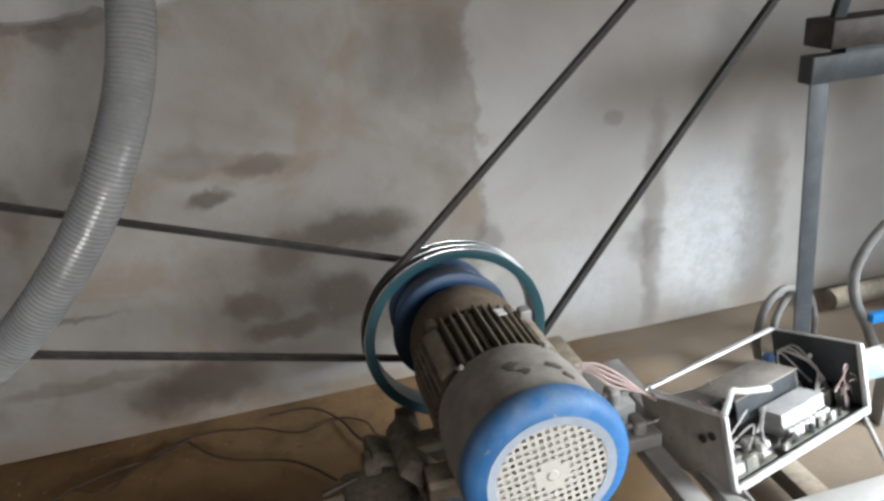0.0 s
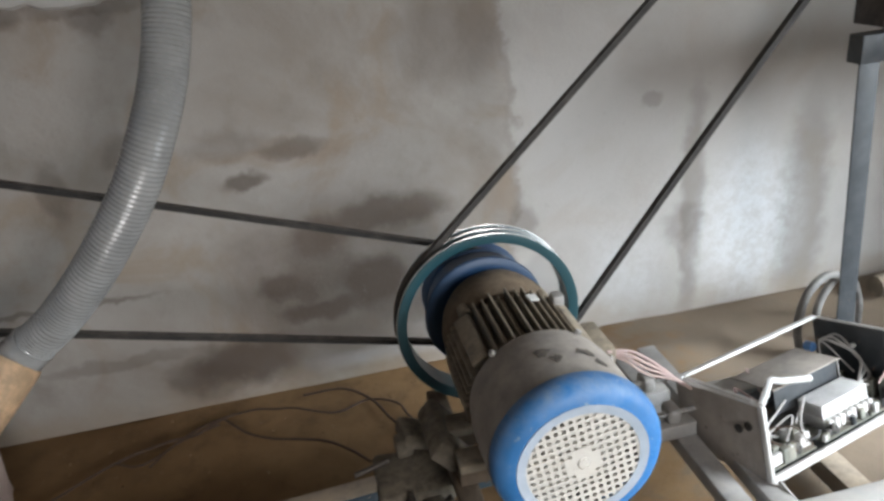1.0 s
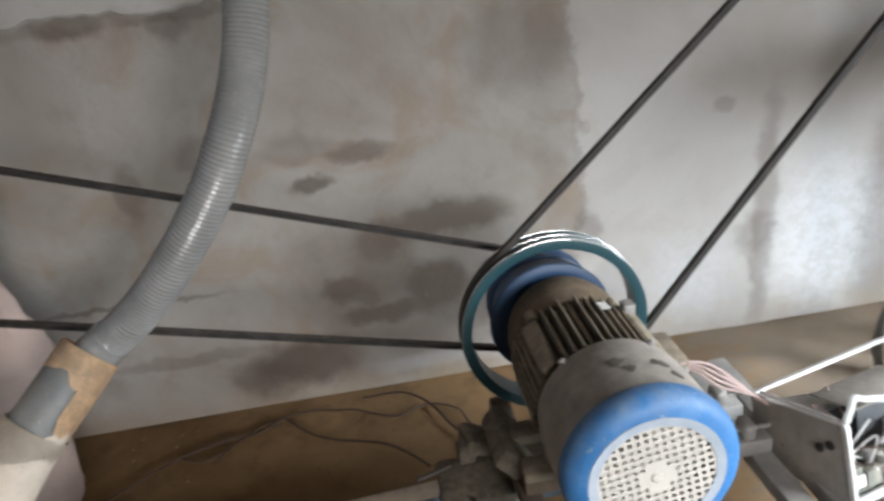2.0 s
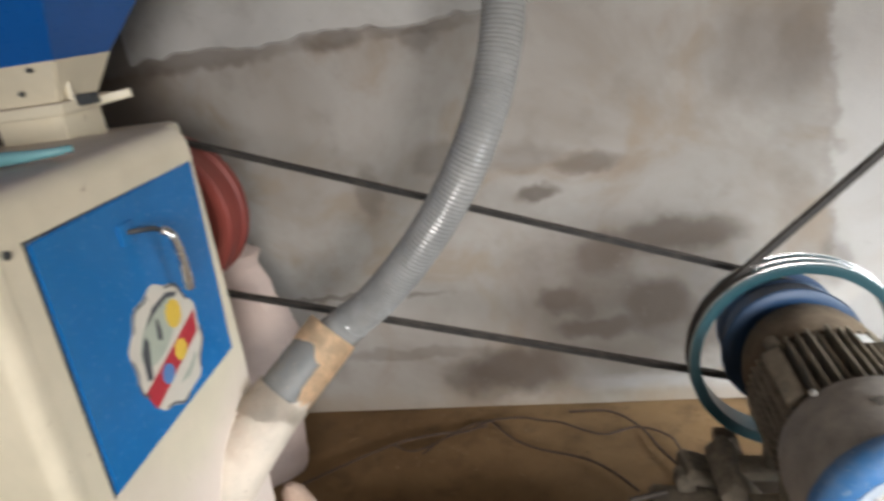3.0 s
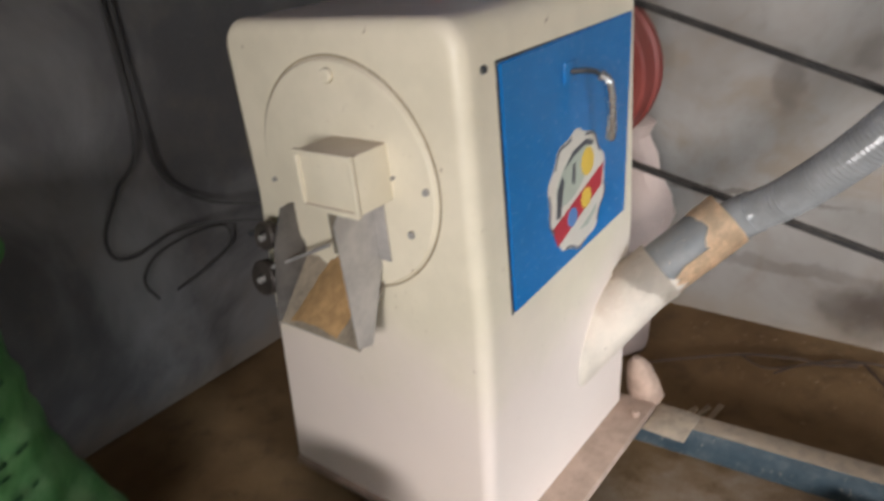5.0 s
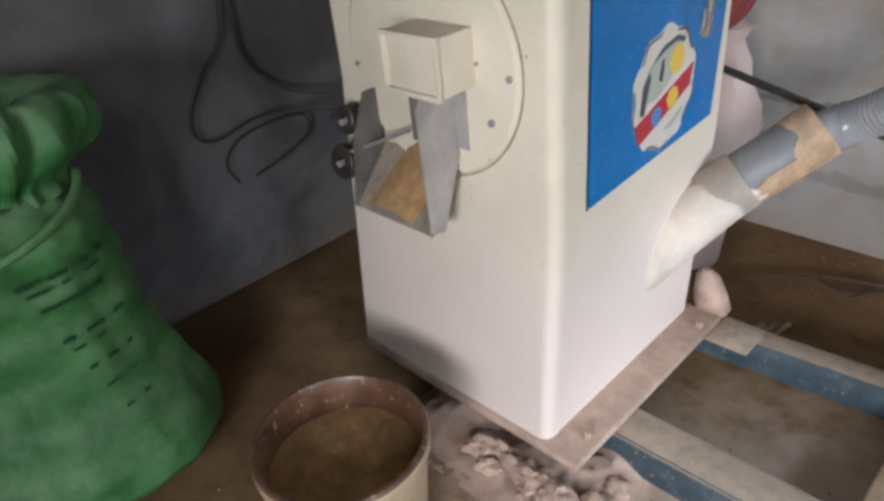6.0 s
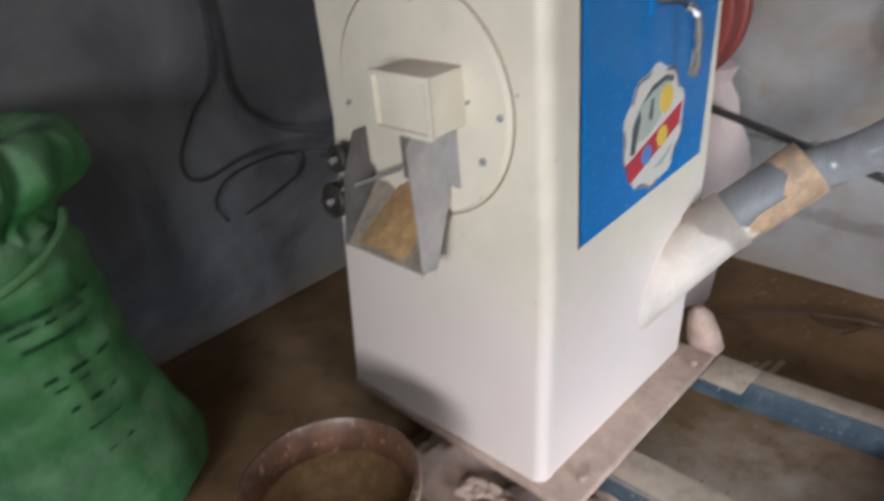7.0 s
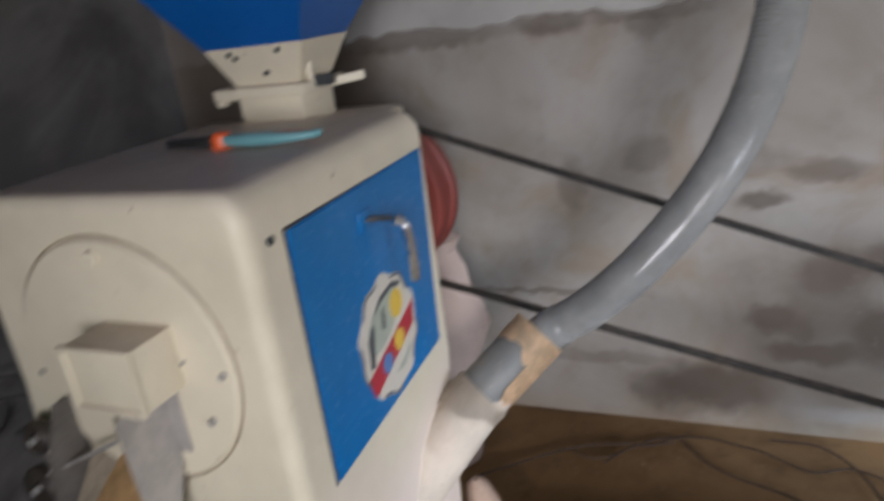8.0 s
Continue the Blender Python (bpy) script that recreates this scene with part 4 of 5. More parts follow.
# punched grille: bars across a disc, with a solid centre and edge
GR, PITCH = 0.137, 0.0166
grille = bmesh.new()
count = int(GR / PITCH)
for i in range(-count, count + 1):
    half = math.sqrt(max(GR * GR - (i * PITCH) ** 2, 0.0001))
    box(grille, i * PITCH - 0.0037, i * PITCH + 0.0037, -half, half, 0, 0.0025)
    box(grille, -half, half, i * PITCH - 0.0037, i * PITCH + 0.0037, 0.0003, 0.0028)
lathe(grille, [(0.128, 0.0032), (0.140, 0.0032), (0.140, -0.002), (0.128, -0.002)], None, 64, close=True)
box(grille, -0.0215, 0.0215, -0.0382, 0.0382, 0.0006, 0.0034)
box(grille, -0.0382, 0.0382, -0.0215, 0.0215, 0.0008, 0.0033)
lathe(grille, [(0, 0.0062), (0.010, 0.0058), (0.014, 0.0034), (0.014, 0.001), (0, 0.001)], None, 20)
FACE = Matrix.Translation(Vector((MX + 0.013, 2.170, MZ + 0.006)) - MOTOR) @ PULLEY_Y @ Matrix.Rotation(radians(9), 4, "Z")
fan_grille = part("fan_grille", grille, WHITE_PLASTIC, motor, "white punched fan grille", at=FACE, smooth=False)
part("grille_rim", lathe(bmesh.new(), [(0.119, 0.0042), (0.1385, 0.0056), (0.1385, 0.0036), (0.119, 0.0034)], None, 72, close=True), COWL_PALE, fan_grille, "dusty blue-white rim of the grille", at=Matrix())
part("fan", lathe(bmesh.new(), [(0, 0.03), (0.05, 0.03), (0.05, 0.0), (0.155, 0.0), (0.155, -0.01), (0, -0.01)], on_axis(2.25), 36), WHITE_PLASTIC, motor, "pale fan behind the grille")
# feet and terminal
for y in (2.47, 2.61):
    for s in (-1, 1):
        part("motor_foot", boxed(MX + s * 0.15 - 0.045, MX + s * 0.15 + 0.045, y - 0.035, y + 0.035, 0.36, 0.385, bevel=0.004), MOTOR_DUST, motor)
        part("foot_web", boxed(MX + s * 0.115 - 0.02, MX + s * 0.115 + 0.02, y - 0.02, y + 0.02, 0.38, 0.52, bevel=0.004), MOTOR_DUST, motor)
part("terminal_box", boxed(MX + 0.15, MX + 0.215, 2.46, 2.60, MZ - 0.04, MZ + 0.05, bevel=0.006), MOTOR_DUST, motor)
# pulleys on the shaft
ring = [(0.232, 0.037), (0.252, 0.041), (0.260, 0.039), (0.260, 0.030), (0.246, 0.018), (0.260, 0.008), (0.260, -0.004), (0.246, -0.014), (0.260, -0.024), (0.260, -0.036), (0.252, -0.04), (0.232, -0.037)]
DRIVE = Vector((MX - 0.012, 2.83, MZ - 0.008))
DRIVE_AT = Matrix.Translation(DRIVE - MOTOR) @ PULLEY_Y
drive = part("drive_pulley", lathe(bmesh.new(), ring, None, 84, close=True), TEAL, motor, "teal drive pulley with a worn bright edge", at=DRIVE_AT)
bm = bmesh.new()
for z in (0.039, 0.008, -0.024):
    lathe(bm, [(0.2585, z - 0.0005), (0.2612, z - 0.0015), (0.2612, z - 0.0085), (0.2585, z - 0.0095)], None, 84, close=True)
part("worn_edge", bm, BRIGHT, drive, "polished bright steel groove edges", at=Matrix())
hub = part("hub_pulley", lathe(bmesh.new(), [(0, 0.0), (0.145, 0.0), (0.164, -0.002), (0.171, -0.006), (0.173, -0.012), (0.170, -0.02), (0.15, -0.10), (0.157, -0.105), (0.150, -0.12), (0.157, -0.135), (0.150, -0.145), (0.157, -0.16), (0, -0.16)], None, 64), NAVY, drive, "dark blue inner pulley", at=Matrix())
for i in range(3):
    part("spoke", boxed(0.15, 0.24, -0.007, 0.007, -0.03, -0.012, bevel=0.003, m=Matrix.Rotation(2 * math.pi * i / 3 + 0.4, 4, "Z")), NAVY, drive, at=Matrix())


# the rising belt: its drive loop and upper return, the taut strand, and the slack strand that flutters
FAR, FAR_R, LOW_R = Vector((DRIVE.x + 1.364, 2.83, DRIVE.z + 1.463)), 0.10, 0.252
over = thing("overhead_belt", Matrix.Translation(DRIVE), "black rubber belt rising from the drive pulley", "belt")


def rim(c, r, a):
    return Vector((c.x + r * math.cos(a), c.y, c.z + r * math.sin(a)))


def strip(bm, path, across, thick):
    """An open run of belt in a plane of constant y."""
    rings = []
    for i, p in enumerate(path):
        way = (path[min(i + 1, len(path) - 1)] - path[max(i - 1, 0)]).normalized()
        out = Vector((way.z, 0, -way.x)) * thick / 2
        y = Vector((0, across / 2, 0))
        rings.append([bm.verts.new(p + out + y), bm.verts.new(p + out - y), bm.verts.new(p - out - y * 0.8), bm.verts.new(p - out + y * 0.8)])
    for a, b in zip(rings[:-1], rings[1:]):
        for k in range(4):
            bm.faces.new((a[k], a[(k + 1) % 4], b[(k + 1) % 4], b[k]))
    bm.faces.new(rings[0][::-1]), bm.faces.new(rings[-1])
    return bm


def runs(belt, c1, r1, c2, r2, names, across=0.026, thick=0.015):
    """The wraps and the two strands of an open belt round two pulleys in one plane."""
    d = c2 - c1
    turn, lean = math.atan2(d.z, d.x), math.acos((r1 - r2) / d.length)
    part(names[0], strip(bmesh.new(), [rim(c1, r1, turn + lean + (2 * math.pi - 2 * lean) * i / 40) for i in range(41)], across, thick), RUBBER, belt)
    part(names[1], strip(bmesh.new(), [rim(c2, r2, turn - lean + 2 * lean * i / 40) for i in range(41)], across, thick), RUBBER, belt)
    part(names[2], strip(bmesh.new(), [rim(c1, r1, turn + lean).lerp(rim(c2, r2, turn + lean), i / 12) for i in range(13)], across, thick), RUBBER, belt)
    return rim(c1, r1, turn - lean), rim(c2, r2, turn - lean)


mid = LOW_R + 0.003
SLACK0, SLACK1 = runs(over, DRIVE, mid, FAR, FAR_R, ("drive_wrap", "far_wrap", "taut_strand"))
slack = part("slack_strand", strip(bmesh.new(), [(SLACK0.lerp(SLACK1, i / 24) - SLACK0) + Vector((-0.7, 0, 0.7)) * 0.014 * math.sin(math.pi * i / 24) for i in range(25)], 0.026, 0.015), RUBBER, over, "slack belt strand trembling as it runs", at=Matrix.Translation(SLACK0 - DRIVE))

LOWER = Vector((DRIVE.x, 2.955, DRIVE.z - 0.012))
mill_belt = thing("mill_belt", Matrix.Translation(LOWER), "black rubber belt from the motor to the mill", "belt")
a, b = runs(mill_belt, LOWER, 0.154, AXLE + Vector((0, 0.005, 0)), 0.229, ("motor_wrap", "mill_wrap", "lower_strand"), 0.024)
part("upper_strand", strip(bmesh.new(), [a.lerp(b, i / 12) for i in range(13)], 0.024, 0.015), RUBBER, mill_belt)

# ---- hose ----
hose_path = spline([(0.190, 2.725, 0.697), (0.265, 2.76, 0.745), (0.36, 2.74, 0.815), (0.485, 2.71, 0.94), (0.606, 2.70, 1.092), (0.684, 2.705, 1.225), (0.738, 2.75, 1.36), (0.770, 2.80, 1.52), (0.785, 2.84, 1.75), (0.79, 2.88, 2.2), (0.79, 2.9, 3.09)], 0.0027)
bm = tube(bmesh.new(), hose_path, lambda i: 0.0500 + 0.0011 * math.cos(2 * math.pi * i / 4), 24)
hose = thing("suction_hose", Matrix.Translation((0.190, 2.725, 0.697)), "grey ribbed plastic suction hose on the outlet pipe", "hose")
part("ribbed_tube", bm, HOSE_GREY, hose)
cuff = spline([(0.190, 2.725, 0.697), (0.265, 2.76, 0.745), (0.36, 2.74, 0.815)], 0.01)
part("cuff", tube(bmesh.new(), cuff[:13], 0.0545, 24), HOSE_GREY, hose, "smooth grey tape cuff")

# ---- base frame ----
rails = thing("base_frame", pose(0.6, 2.4, 0), "worn blue steel channel base frame thick with dust", "frame")
SKEW = pose(0.0, 2.692, 0.0, 0, 0, 4.2)
part("rail", boxed(-0.62, 2.35, -0.035, 0.035, 0.092, 0.100, bevel=0.002, m=SKEW), RAIL_BLUE, rails)
part("rail_web", boxed(-0.62, 2.35, -0.030, -0.022, 0.006, 0.0925, bevel=0.001, m=SKEW), RAIL_BLUE, rails, "chipped dark blue rail side")
part("rail", boxed(-0.62, 2.35, 2.135, 2.245, 0.092, 0.100, bevel=0.002), RAIL_BLUE, rails)
part("rail_web", boxed(-0.62, 2.35, 2.128, 2.136, 0.0, 0.095, bevel=0.001), RAIL_BLUE, rails, "chipped mid-blue rail side")
part("rail_foot", boxed(-0.62, 2.35, -0.03, 0.035, -0.004, 0.0065, m=SKEW), RAIL_BLUE, rails)
for x in (-0.55, 1.0, 2.25):
    part("cross_member", boxed(x, x + 0.07, 2.245, 2.65, 0.03, 0.09, bevel=0.003), RAIL_DUST, rails)
part("corner_plate", boxed(0.068, 0.19, 2.60, 2.735, 0.1005, 0.106, bevel=0.002), RAIL_DUST, rails)
lone("wooden_block", boxed(0.58, 0.75, 2.26, 2.60, -0.005, 0.075, bevel=0.006), WOOD, "dusty tan wooden block between the rails", "block")

# ---- motor stand ----
stand = thing("motor_stand", pose(1.6, 2.4, 0), "dusty steel stand of channels under the motor", "stand")
for y in (2.47, 2.61):
    rail = part("slide_rail", boxed(1.52, 1.84, y - 0.03, y + 0.03, 0.318, 0.36, bevel=0.004), STEEL_GREY, stand)
    part("rail_end", boxed(1.22, 1.52, y - 0.028, y + 0.028, 0.318, 0.358, bevel=0.004), CAKED, rail)
    part("stop_block", boxed(1.765, 1.80, y - 0.028, y + 0.028, 0.36, 0.405, bevel=0.012, segments=3), STEEL_GREY, rail)
    part("adjusting_bolt", rod(bmesh.new(), (1.66, y - 0.005, 0.385), (1.86, y - 0.005, 0.385), 0.008, n=10), BRIGHT, rail)
for x, m in ((1.235, CAKED), (1.815, STEEL_GREY), (1.905, STEEL_GREY)):
    part("beam", boxed(x - 0.028, x + 0.028, 1.95, 2.86, 0.275, 0.318, bevel=0.004), m, stand)
part("front_beam", boxed(1.93, 2.85, 2.13, 2.20, 0.20, 0.288, bevel=0.005), PALE_BLUE, stand, "pale blue channel white with dust")
part("rear_beam", boxed(1.93, 2.85, 2.62, 2.69, 0.20, 0.272, bevel=0.005), PALE_BLUE, stand)
for x, y in ((1.235, 2.0), (1.235, 2.8), (1.86, 2.0), (1.86, 2.8), (2.78, 2.165), (2.78, 2.655)):
    part("leg", boxed(x - 0.025, x + 0.025, y - 0.025, y + 0.025, -0.005, 0.276, bevel=0.003), STEEL_GREY, stand)
# the dust-caked bracket and cast foot beside the motor


def crusted(x0, x1, y0, y1, z0, z1, seed, m=None, amp=0.007):
    """A block whose faces are uneven with caked dust."""
    bm = boxed(x0, x1, y0, y1, z0, z1, bevel=0.012)
    bmesh.ops.subdivide_edges(bm, edges=bm.edges[:], cuts=3, use_grid_fill=True)
    for v in bm.verts:
        v.co += amp * noise.noise_vector(v.co * 24 + Vector((seed, 0, 0))) + 0.4 * amp * noise.noise_vector(v.co * 70 + Vector((0, seed, 0)))
    if m:
        bm.transform(m)
    return bm


bracket = part("bracket", crusted(1.02, 1.215, 2.52, 2.70, 0.20, 0.262, 1), CRUST, stand, "bracket caked with grey-brown dust")
part("cast_foot", crusted(-0.075, 0.075, -0.10, 0.10, -0.03, 0.03, 2, pose(1.225, 2.60, 0.335, 0, 52, 0)), CRUST, bracket)
part("cast_foot", crusted(-0.06, 0.06, -0.05, 0.05, -0.025, 0.025, 3, pose(1.16, 2.715, 0.285, 0, 24, 10)), CRUST, bracket)
part("clamp", crusted(1.085, 1.135, 2.66, 2.72, 0.25, 0.305, 4, amp=0.004), CRUST, bracket)
part("channel_end", crusted(1.035, 1.085, 2.38, 2.53, 0.18, 0.235, 5, amp=0.004), CRUST, bracket)
part("channel_end", crusted(1.125, 1.185, 2.37, 2.53, 0.18, 0.240, 6, amp=0.004), CRUST, bracket)
# solid black block drawn for the shaded gap between the two ends
part("slot", boxed(1.094, 1.108, 2.47, 2.524, 0.205, 0.266, bevel=0.003), BLACK, bracket, "black block for the shade in the slot between the channel ends")
part("stud", rod(bmesh.new(), (0.965, 2.63, 0.262), (1.06, 2.655, 0.268), 0.008, n=12, bevel=0.002), IRON, bracket, "dull steel stud")
part("stud", rod(bmesh.new(), (1.165, 2.475, 0.240), (1.20, 2.48, 0.262), 0.008, n=12, bevel=0.002), IRON, bracket, "dull steel stud")
for a, b, c in (((1.20, 2.46, 0.262), (1.26, 2.43, 0.27), (1.32, 2.36, 0.22)), ((1.18, 2.62, 0.29), (1.24, 2.55, 0.33), (1.29, 2.47, 0.29))):
    part("stray_wire", tube(bmesh.new(), spline([a, b, c], 0.015), 0.004, 6), WIRE_DARK, bracket)

# ---- open control box ----
XA = Vector((0.96, 0.275, 0.0)).normalized()
UP = Vector((-0.25, 0.19, 0.94))
UP = (UP - XA * UP.dot(XA)).normalized()
YA = UP.cross(XA)
BOX = Matrix(((XA.x, YA.x, UP.x, 1.910), (XA.y, YA.y, UP.y, 2.23), (XA.z, YA.z, UP.z, 0.325), (0, 0, 0, 1)))
L, D, H = 0.52, 0.27, 0.19
ctrl = thing("control_box", BOX, "open grey control box with bare circuit boards", "control box")


def cpart(name, bm, material, label="", parent=None):
    return part(name, bm, material, parent or ctrl, label, at=Matrix())


cpart("back_panel", boxed(0, L, D - 0.003, D, 0, 0.055, bevel=0.001), STEEL_DARK)
cpart("bottom_panel", boxed(0, L, 0, D - 0.003, 0, 0.003), STEEL_DARK)
left_panel = cpart("end_panel", boxed(-0.003, 0, 0, D, 0, H, bevel=0.001), COWL_DUST, "grey end panel with switch holes")
cpart("end_panel", boxed(L, L + 0.003, 0, D, 0, H, bevel=0.001), STEEL_DARK, "dark end panel")
for y, z in ((0.045, 0.13), (0.075, 0.115)):
    cpart("socket", rod(bmesh.new(), (-0.002, y, z), (-0.007, y, z), 0.011, n=14), BLACK, parent=left_panel)
for name, b in (("rim", (0, L, -0.006, 0.006, -0.005, 0.014)), ("rim", (-0.005, 0.006, -0.004, 0.012, 0, H)), ("rim", (L - 0.004, L + 0.007, -0.004, 0.012, 0, H)), ("rim", (0, L, D - 0.014, D + 0.003, H - 0.004, H + 0.004)), ("rim", (-0.004, 0.004, 0.0, D, H - 0.003, H + 0.003)), ("rim", (L - 0.004, L + 0.004, 0.0, D, H - 0.003, H + 0.003))):
    cpart(name, boxed(*b, bevel=0.002), ZINC, "bright scraped metal edge")
inner = cpart("inner_cover", boxed(0.17, 0.42, 0.12, 0.255, 0.128, 0.132, bevel=0.001), COWL_DUST, "dusty inner cover plate")
cpart("cover_leg", boxed(0.175, 0.41, 0.125, 0.128, 0.06, 0.128), STEEL_DARK, parent=inner)
cpart("cover_leg", boxed(0.415, 0.42, 0.125, 0.25, 0.01, 0.128), STEEL_GREY, parent=inner)
sink = cpart("heat_sink", boxed(0.24, 0.41, 0.045, 0.115, 0.02, 0.05, bevel=0.001), SINK, "finned aluminium heat sink")
for i in range(8):
    cpart("sink_fin", boxed(0.24, 0.41, 0.046 + 0.009 * i, 0.0495 + 0.009 * i, 0.05, 0.085, bevel=0.001, segments=1), SINK, parent=sink)
for i in range(8):
    cpart("terminal", boxed(0.243 + 0.021 * i, 0.257 + 0.021 * i, 0.028, 0.043, 0.02, 0.048, bevel=0.002), WIRE_WHITE, parent=sink)
main = cpart("circuit_board", boxed(0.20, 0.46, 0.015, 0.13, 0.012, 0.016), BOARD, "dusty main circuit board")
side_board = cpart("circuit_board", boxed(0.02, 0.17, 0.015, 0.11, 0.012, 0.016), BOARD, "dusty small circuit board")
random.seed(23)
for i in range(22):
    x, y = random.uniform(0.03, 0.16), random.uniform(0.02, 0.10)
    w, h = random.uniform(0.006, 0.016), random.uniform(0.015, 0.05)
    m = random.choice((SINK, BOARD, BLACK, WIRE_WHITE, BOARD))
    if i % 2:
        cpart("capacitor", rod(bmesh.new(), (x, y, 0.015), (x, y, 0.015 + h), w * 0.7, n=10, bevel=0.001), m, parent=side_board)
    else:
        cpart("component", boxed(x - w, x + w, y - w * 0.7, y + w * 0.7, 0.015, 0.015 + h, bevel=0.001), m, parent=side_board)
cpart("relay", boxed(0.03, 0.065, 0.02, 0.055, 0.016, 0.045, bevel=0.002), WIRE_WHITE, parent=side_board)
for i in range(8):
    x, y = random.uniform(0.43, 0.53), random.uniform(0.04, 0.2)
    cpart("component", boxed(x - 0.012, x + 0.012, y - 0.01, y + 0.01, 0.003, random.uniform(0.03, 0.07), bevel=0.002), random.choice((BLACK, BOARD, SINK)))
random.seed(29)
for i in range(26):
    x, y = random.uniform(0.20, 0.46), random.choice((random.uniform(0.016, 0.028), random.uniform(0.10, 0.13)))
    w, h = random.uniform(0.004, 0.010), random.uniform(0.006, 0.03)
    if i % 3:
        cpart("component", boxed(x - w, x + w, y - w * 0.6, y + w * 0.6, 0.015, 0.015 + h, bevel=0.001), random.choice((BLACK, BOARD, SINK, STEEL_GREY)), parent=main)
    else:
        cpart("capacitor", rod(bmesh.new(), (x, y, 0.015), (x, y, 0.015 + h), w * 0.8, n=10, bevel=0.001), random.choice((SINK, STEEL_DARK, BLACK)), parent=main)
for i in range(14):
    x, y = random.uniform(0.02, 0.17), random.uniform(0.015, 0.20)
    pts = [(x, y, 0.02)]
    for k in range(3):
        pts.append((min(max(pts[-1][0] + random.uniform(-0.04, 0.05), 0.01), 0.5), min(max(pts[-1][1] + random.uniform(-0.035, 0.04), 0.012), 0.24), random.uniform(0.025, 0.085)))
    cpart("wire", tube(bmesh.new(), spline(pts, 0.012), random.choice((0.0016, 0.0022, 0.003)), 6), random.choice((WIRE_DARK, STEEL_GREY, STEEL_DARK, WIRE_WHITE)))
for x, y, z in ((0.30, 0.262, 0.03), (0.40, 0.262, 0.04), (0.515, 0.05, 0.06), (0.515, 0.15, 0.13)):
    cpart("screw", rod(bmesh.new(), (x, y, z), (x - 0.006, y - 0.006, z), 0.007, n=10, bevel=0.001), ZINC)
cpart("loose_rod", rod(bmesh.new(), (-0.002, 0.235, H + 0.012), (0.004, 0.02, H + 0.004), 0.0045, n=8), ZINC, "bright thin rod laid on the box edge")
part("pilot_lamp", rod(bmesh.new(), (0.47, 0.235, 0.12), (0.47, 0.262, 0.12), 0.014, n=14, bevel=0.003), STICKER_BLUE, ctrl, "blue pilot lamp", at=Matrix())
cpart("strap", tube(bmesh.new(), spline([(0.0, 0.005, H), (0.06, 0.04, H + 0.003), (0.12, 0.078, H), (0.18, 0.1, 0.16), (0.28, 0.102, 0.13)], 0.02), 0.0085, 8), ZINC, "pale cable duct across the box")
cpart("wire", tube(bmesh.new(), spline([(-0.02, 0.2, H + 0.01), (0.02, 0.12, H - 0.01), (0.0, 0.03, H + 0.006)], 0.02), 0.004, 6), WIRE_WHITE)
for i in range(6):
    x0, y0 = random.uniform(0.05, 0.52), random.uniform(0.03, 0.2)
    pts = [(x0, y0, 0.02)]
    for k in range(3):
        pts.append((min(max(x0 + random.uniform(-0.09, 0.09), 0.02), 0.53), min(max(y0 + random.uniform(-0.07, 0.07), 0.02), 0.25), random.uniform(0.04, 0.15)))
    cpart("wire", tube(bmesh.new(), spline(pts, 0.015), 0.0026, 6), random.choice((WIRE_DARK, WIRE_WHITE, WIRE_WHITE, WIRE_PINK)))
for i in range(4):
    pts = [(0.50 + 0.01 * i, 0.24, 0.13), (0.47 + 0.02 * i, 0.18, 0.15), (0.51, 0.13 - 0.01 * i, 0.10 - 0.02 * i), (0.44, 0.09, 0.06)]
    cpart("wire", tube(bmesh.new(), spline(pts, 0.015), 0.0035, 6), WIRE_WHITE)
# supply leads from motor to box
for i in range(4):
    a = Vector((MX + 0.19, 2.46 + 0.01 * i, MZ + 0.045 - 0.008 * i))
    b = BOX @ Vector((-0.01, D - 0.02 - 0.012 * i, H + 0.005))
    mid_p = a.lerp(b, 0.5) + Vector((0, 0, 0.028 - 0.014 * i))
    lone("motor_lead", tube(bmesh.new(), spline([a, a.lerp(mid_p, 0.5) + Vector((0, 0, 0.012)), mid_p, b.lerp(mid_p, 0.3), b + Vector((0.02, 0, -0.03))], 0.02), 0.0037, 8), WIRE_PINK, "pale pink cable from motor to control box", "cable", "motor cables")
lone("earth_lead", tube(bmesh.new(), spline([BOX @ Vector((L - 0.03, -0.005, 0.0)), (2.40, 2.30, 0.24), (2.43, 2.24, 0.15), (2.50, 2.22, 0.02), (2.62, 2.15, 0.004)], 0.02), 0.006, 8), STEEL_GREY, "pale grey cable hanging from the control box", "cable")
lone("earth_lead", tube(bmesh.new(), spline([BOX @ Vector((0.015, -0.006, 0.0)), (1.935, 2.17, 0.31), (1.95, 2.10, 0.31), (1.97, 2.06, 0.2), (1.98, 2.0, 0.0)], 0.02), 0.005, 8), STEEL_GREY, "pale grey cable hanging from the control box", "cable")

# ---- steel frame by the back wall ----
rack = thing("steel_frame", pose(3.0, 2.95, 0), "dark blue-grey angle-iron frame with a welded top", "frame")
LEAN = pose(2.690, 2.933, -0.01, 0, -3.6, 0)
post = part("post", boxed(-0.033, 0.033, -0.003, 0.003, 0, 1.168, bevel=0.001, m=LEAN), STEEL_DARK, rack)
# the flange's pale colour stands in for light catching the post's edge
part("flange", boxed(0.027, 0.033, 0.0035, 0.057, 0, 1.09, bevel=0.001, m=LEAN), ZINC, post, "post flange coloured pale as its lit edge")
part("post", boxed(3.62, 3.69, 2.93, 2.936, -0.01, 1.155, bevel=0.001), STEEL_DARK, rack)
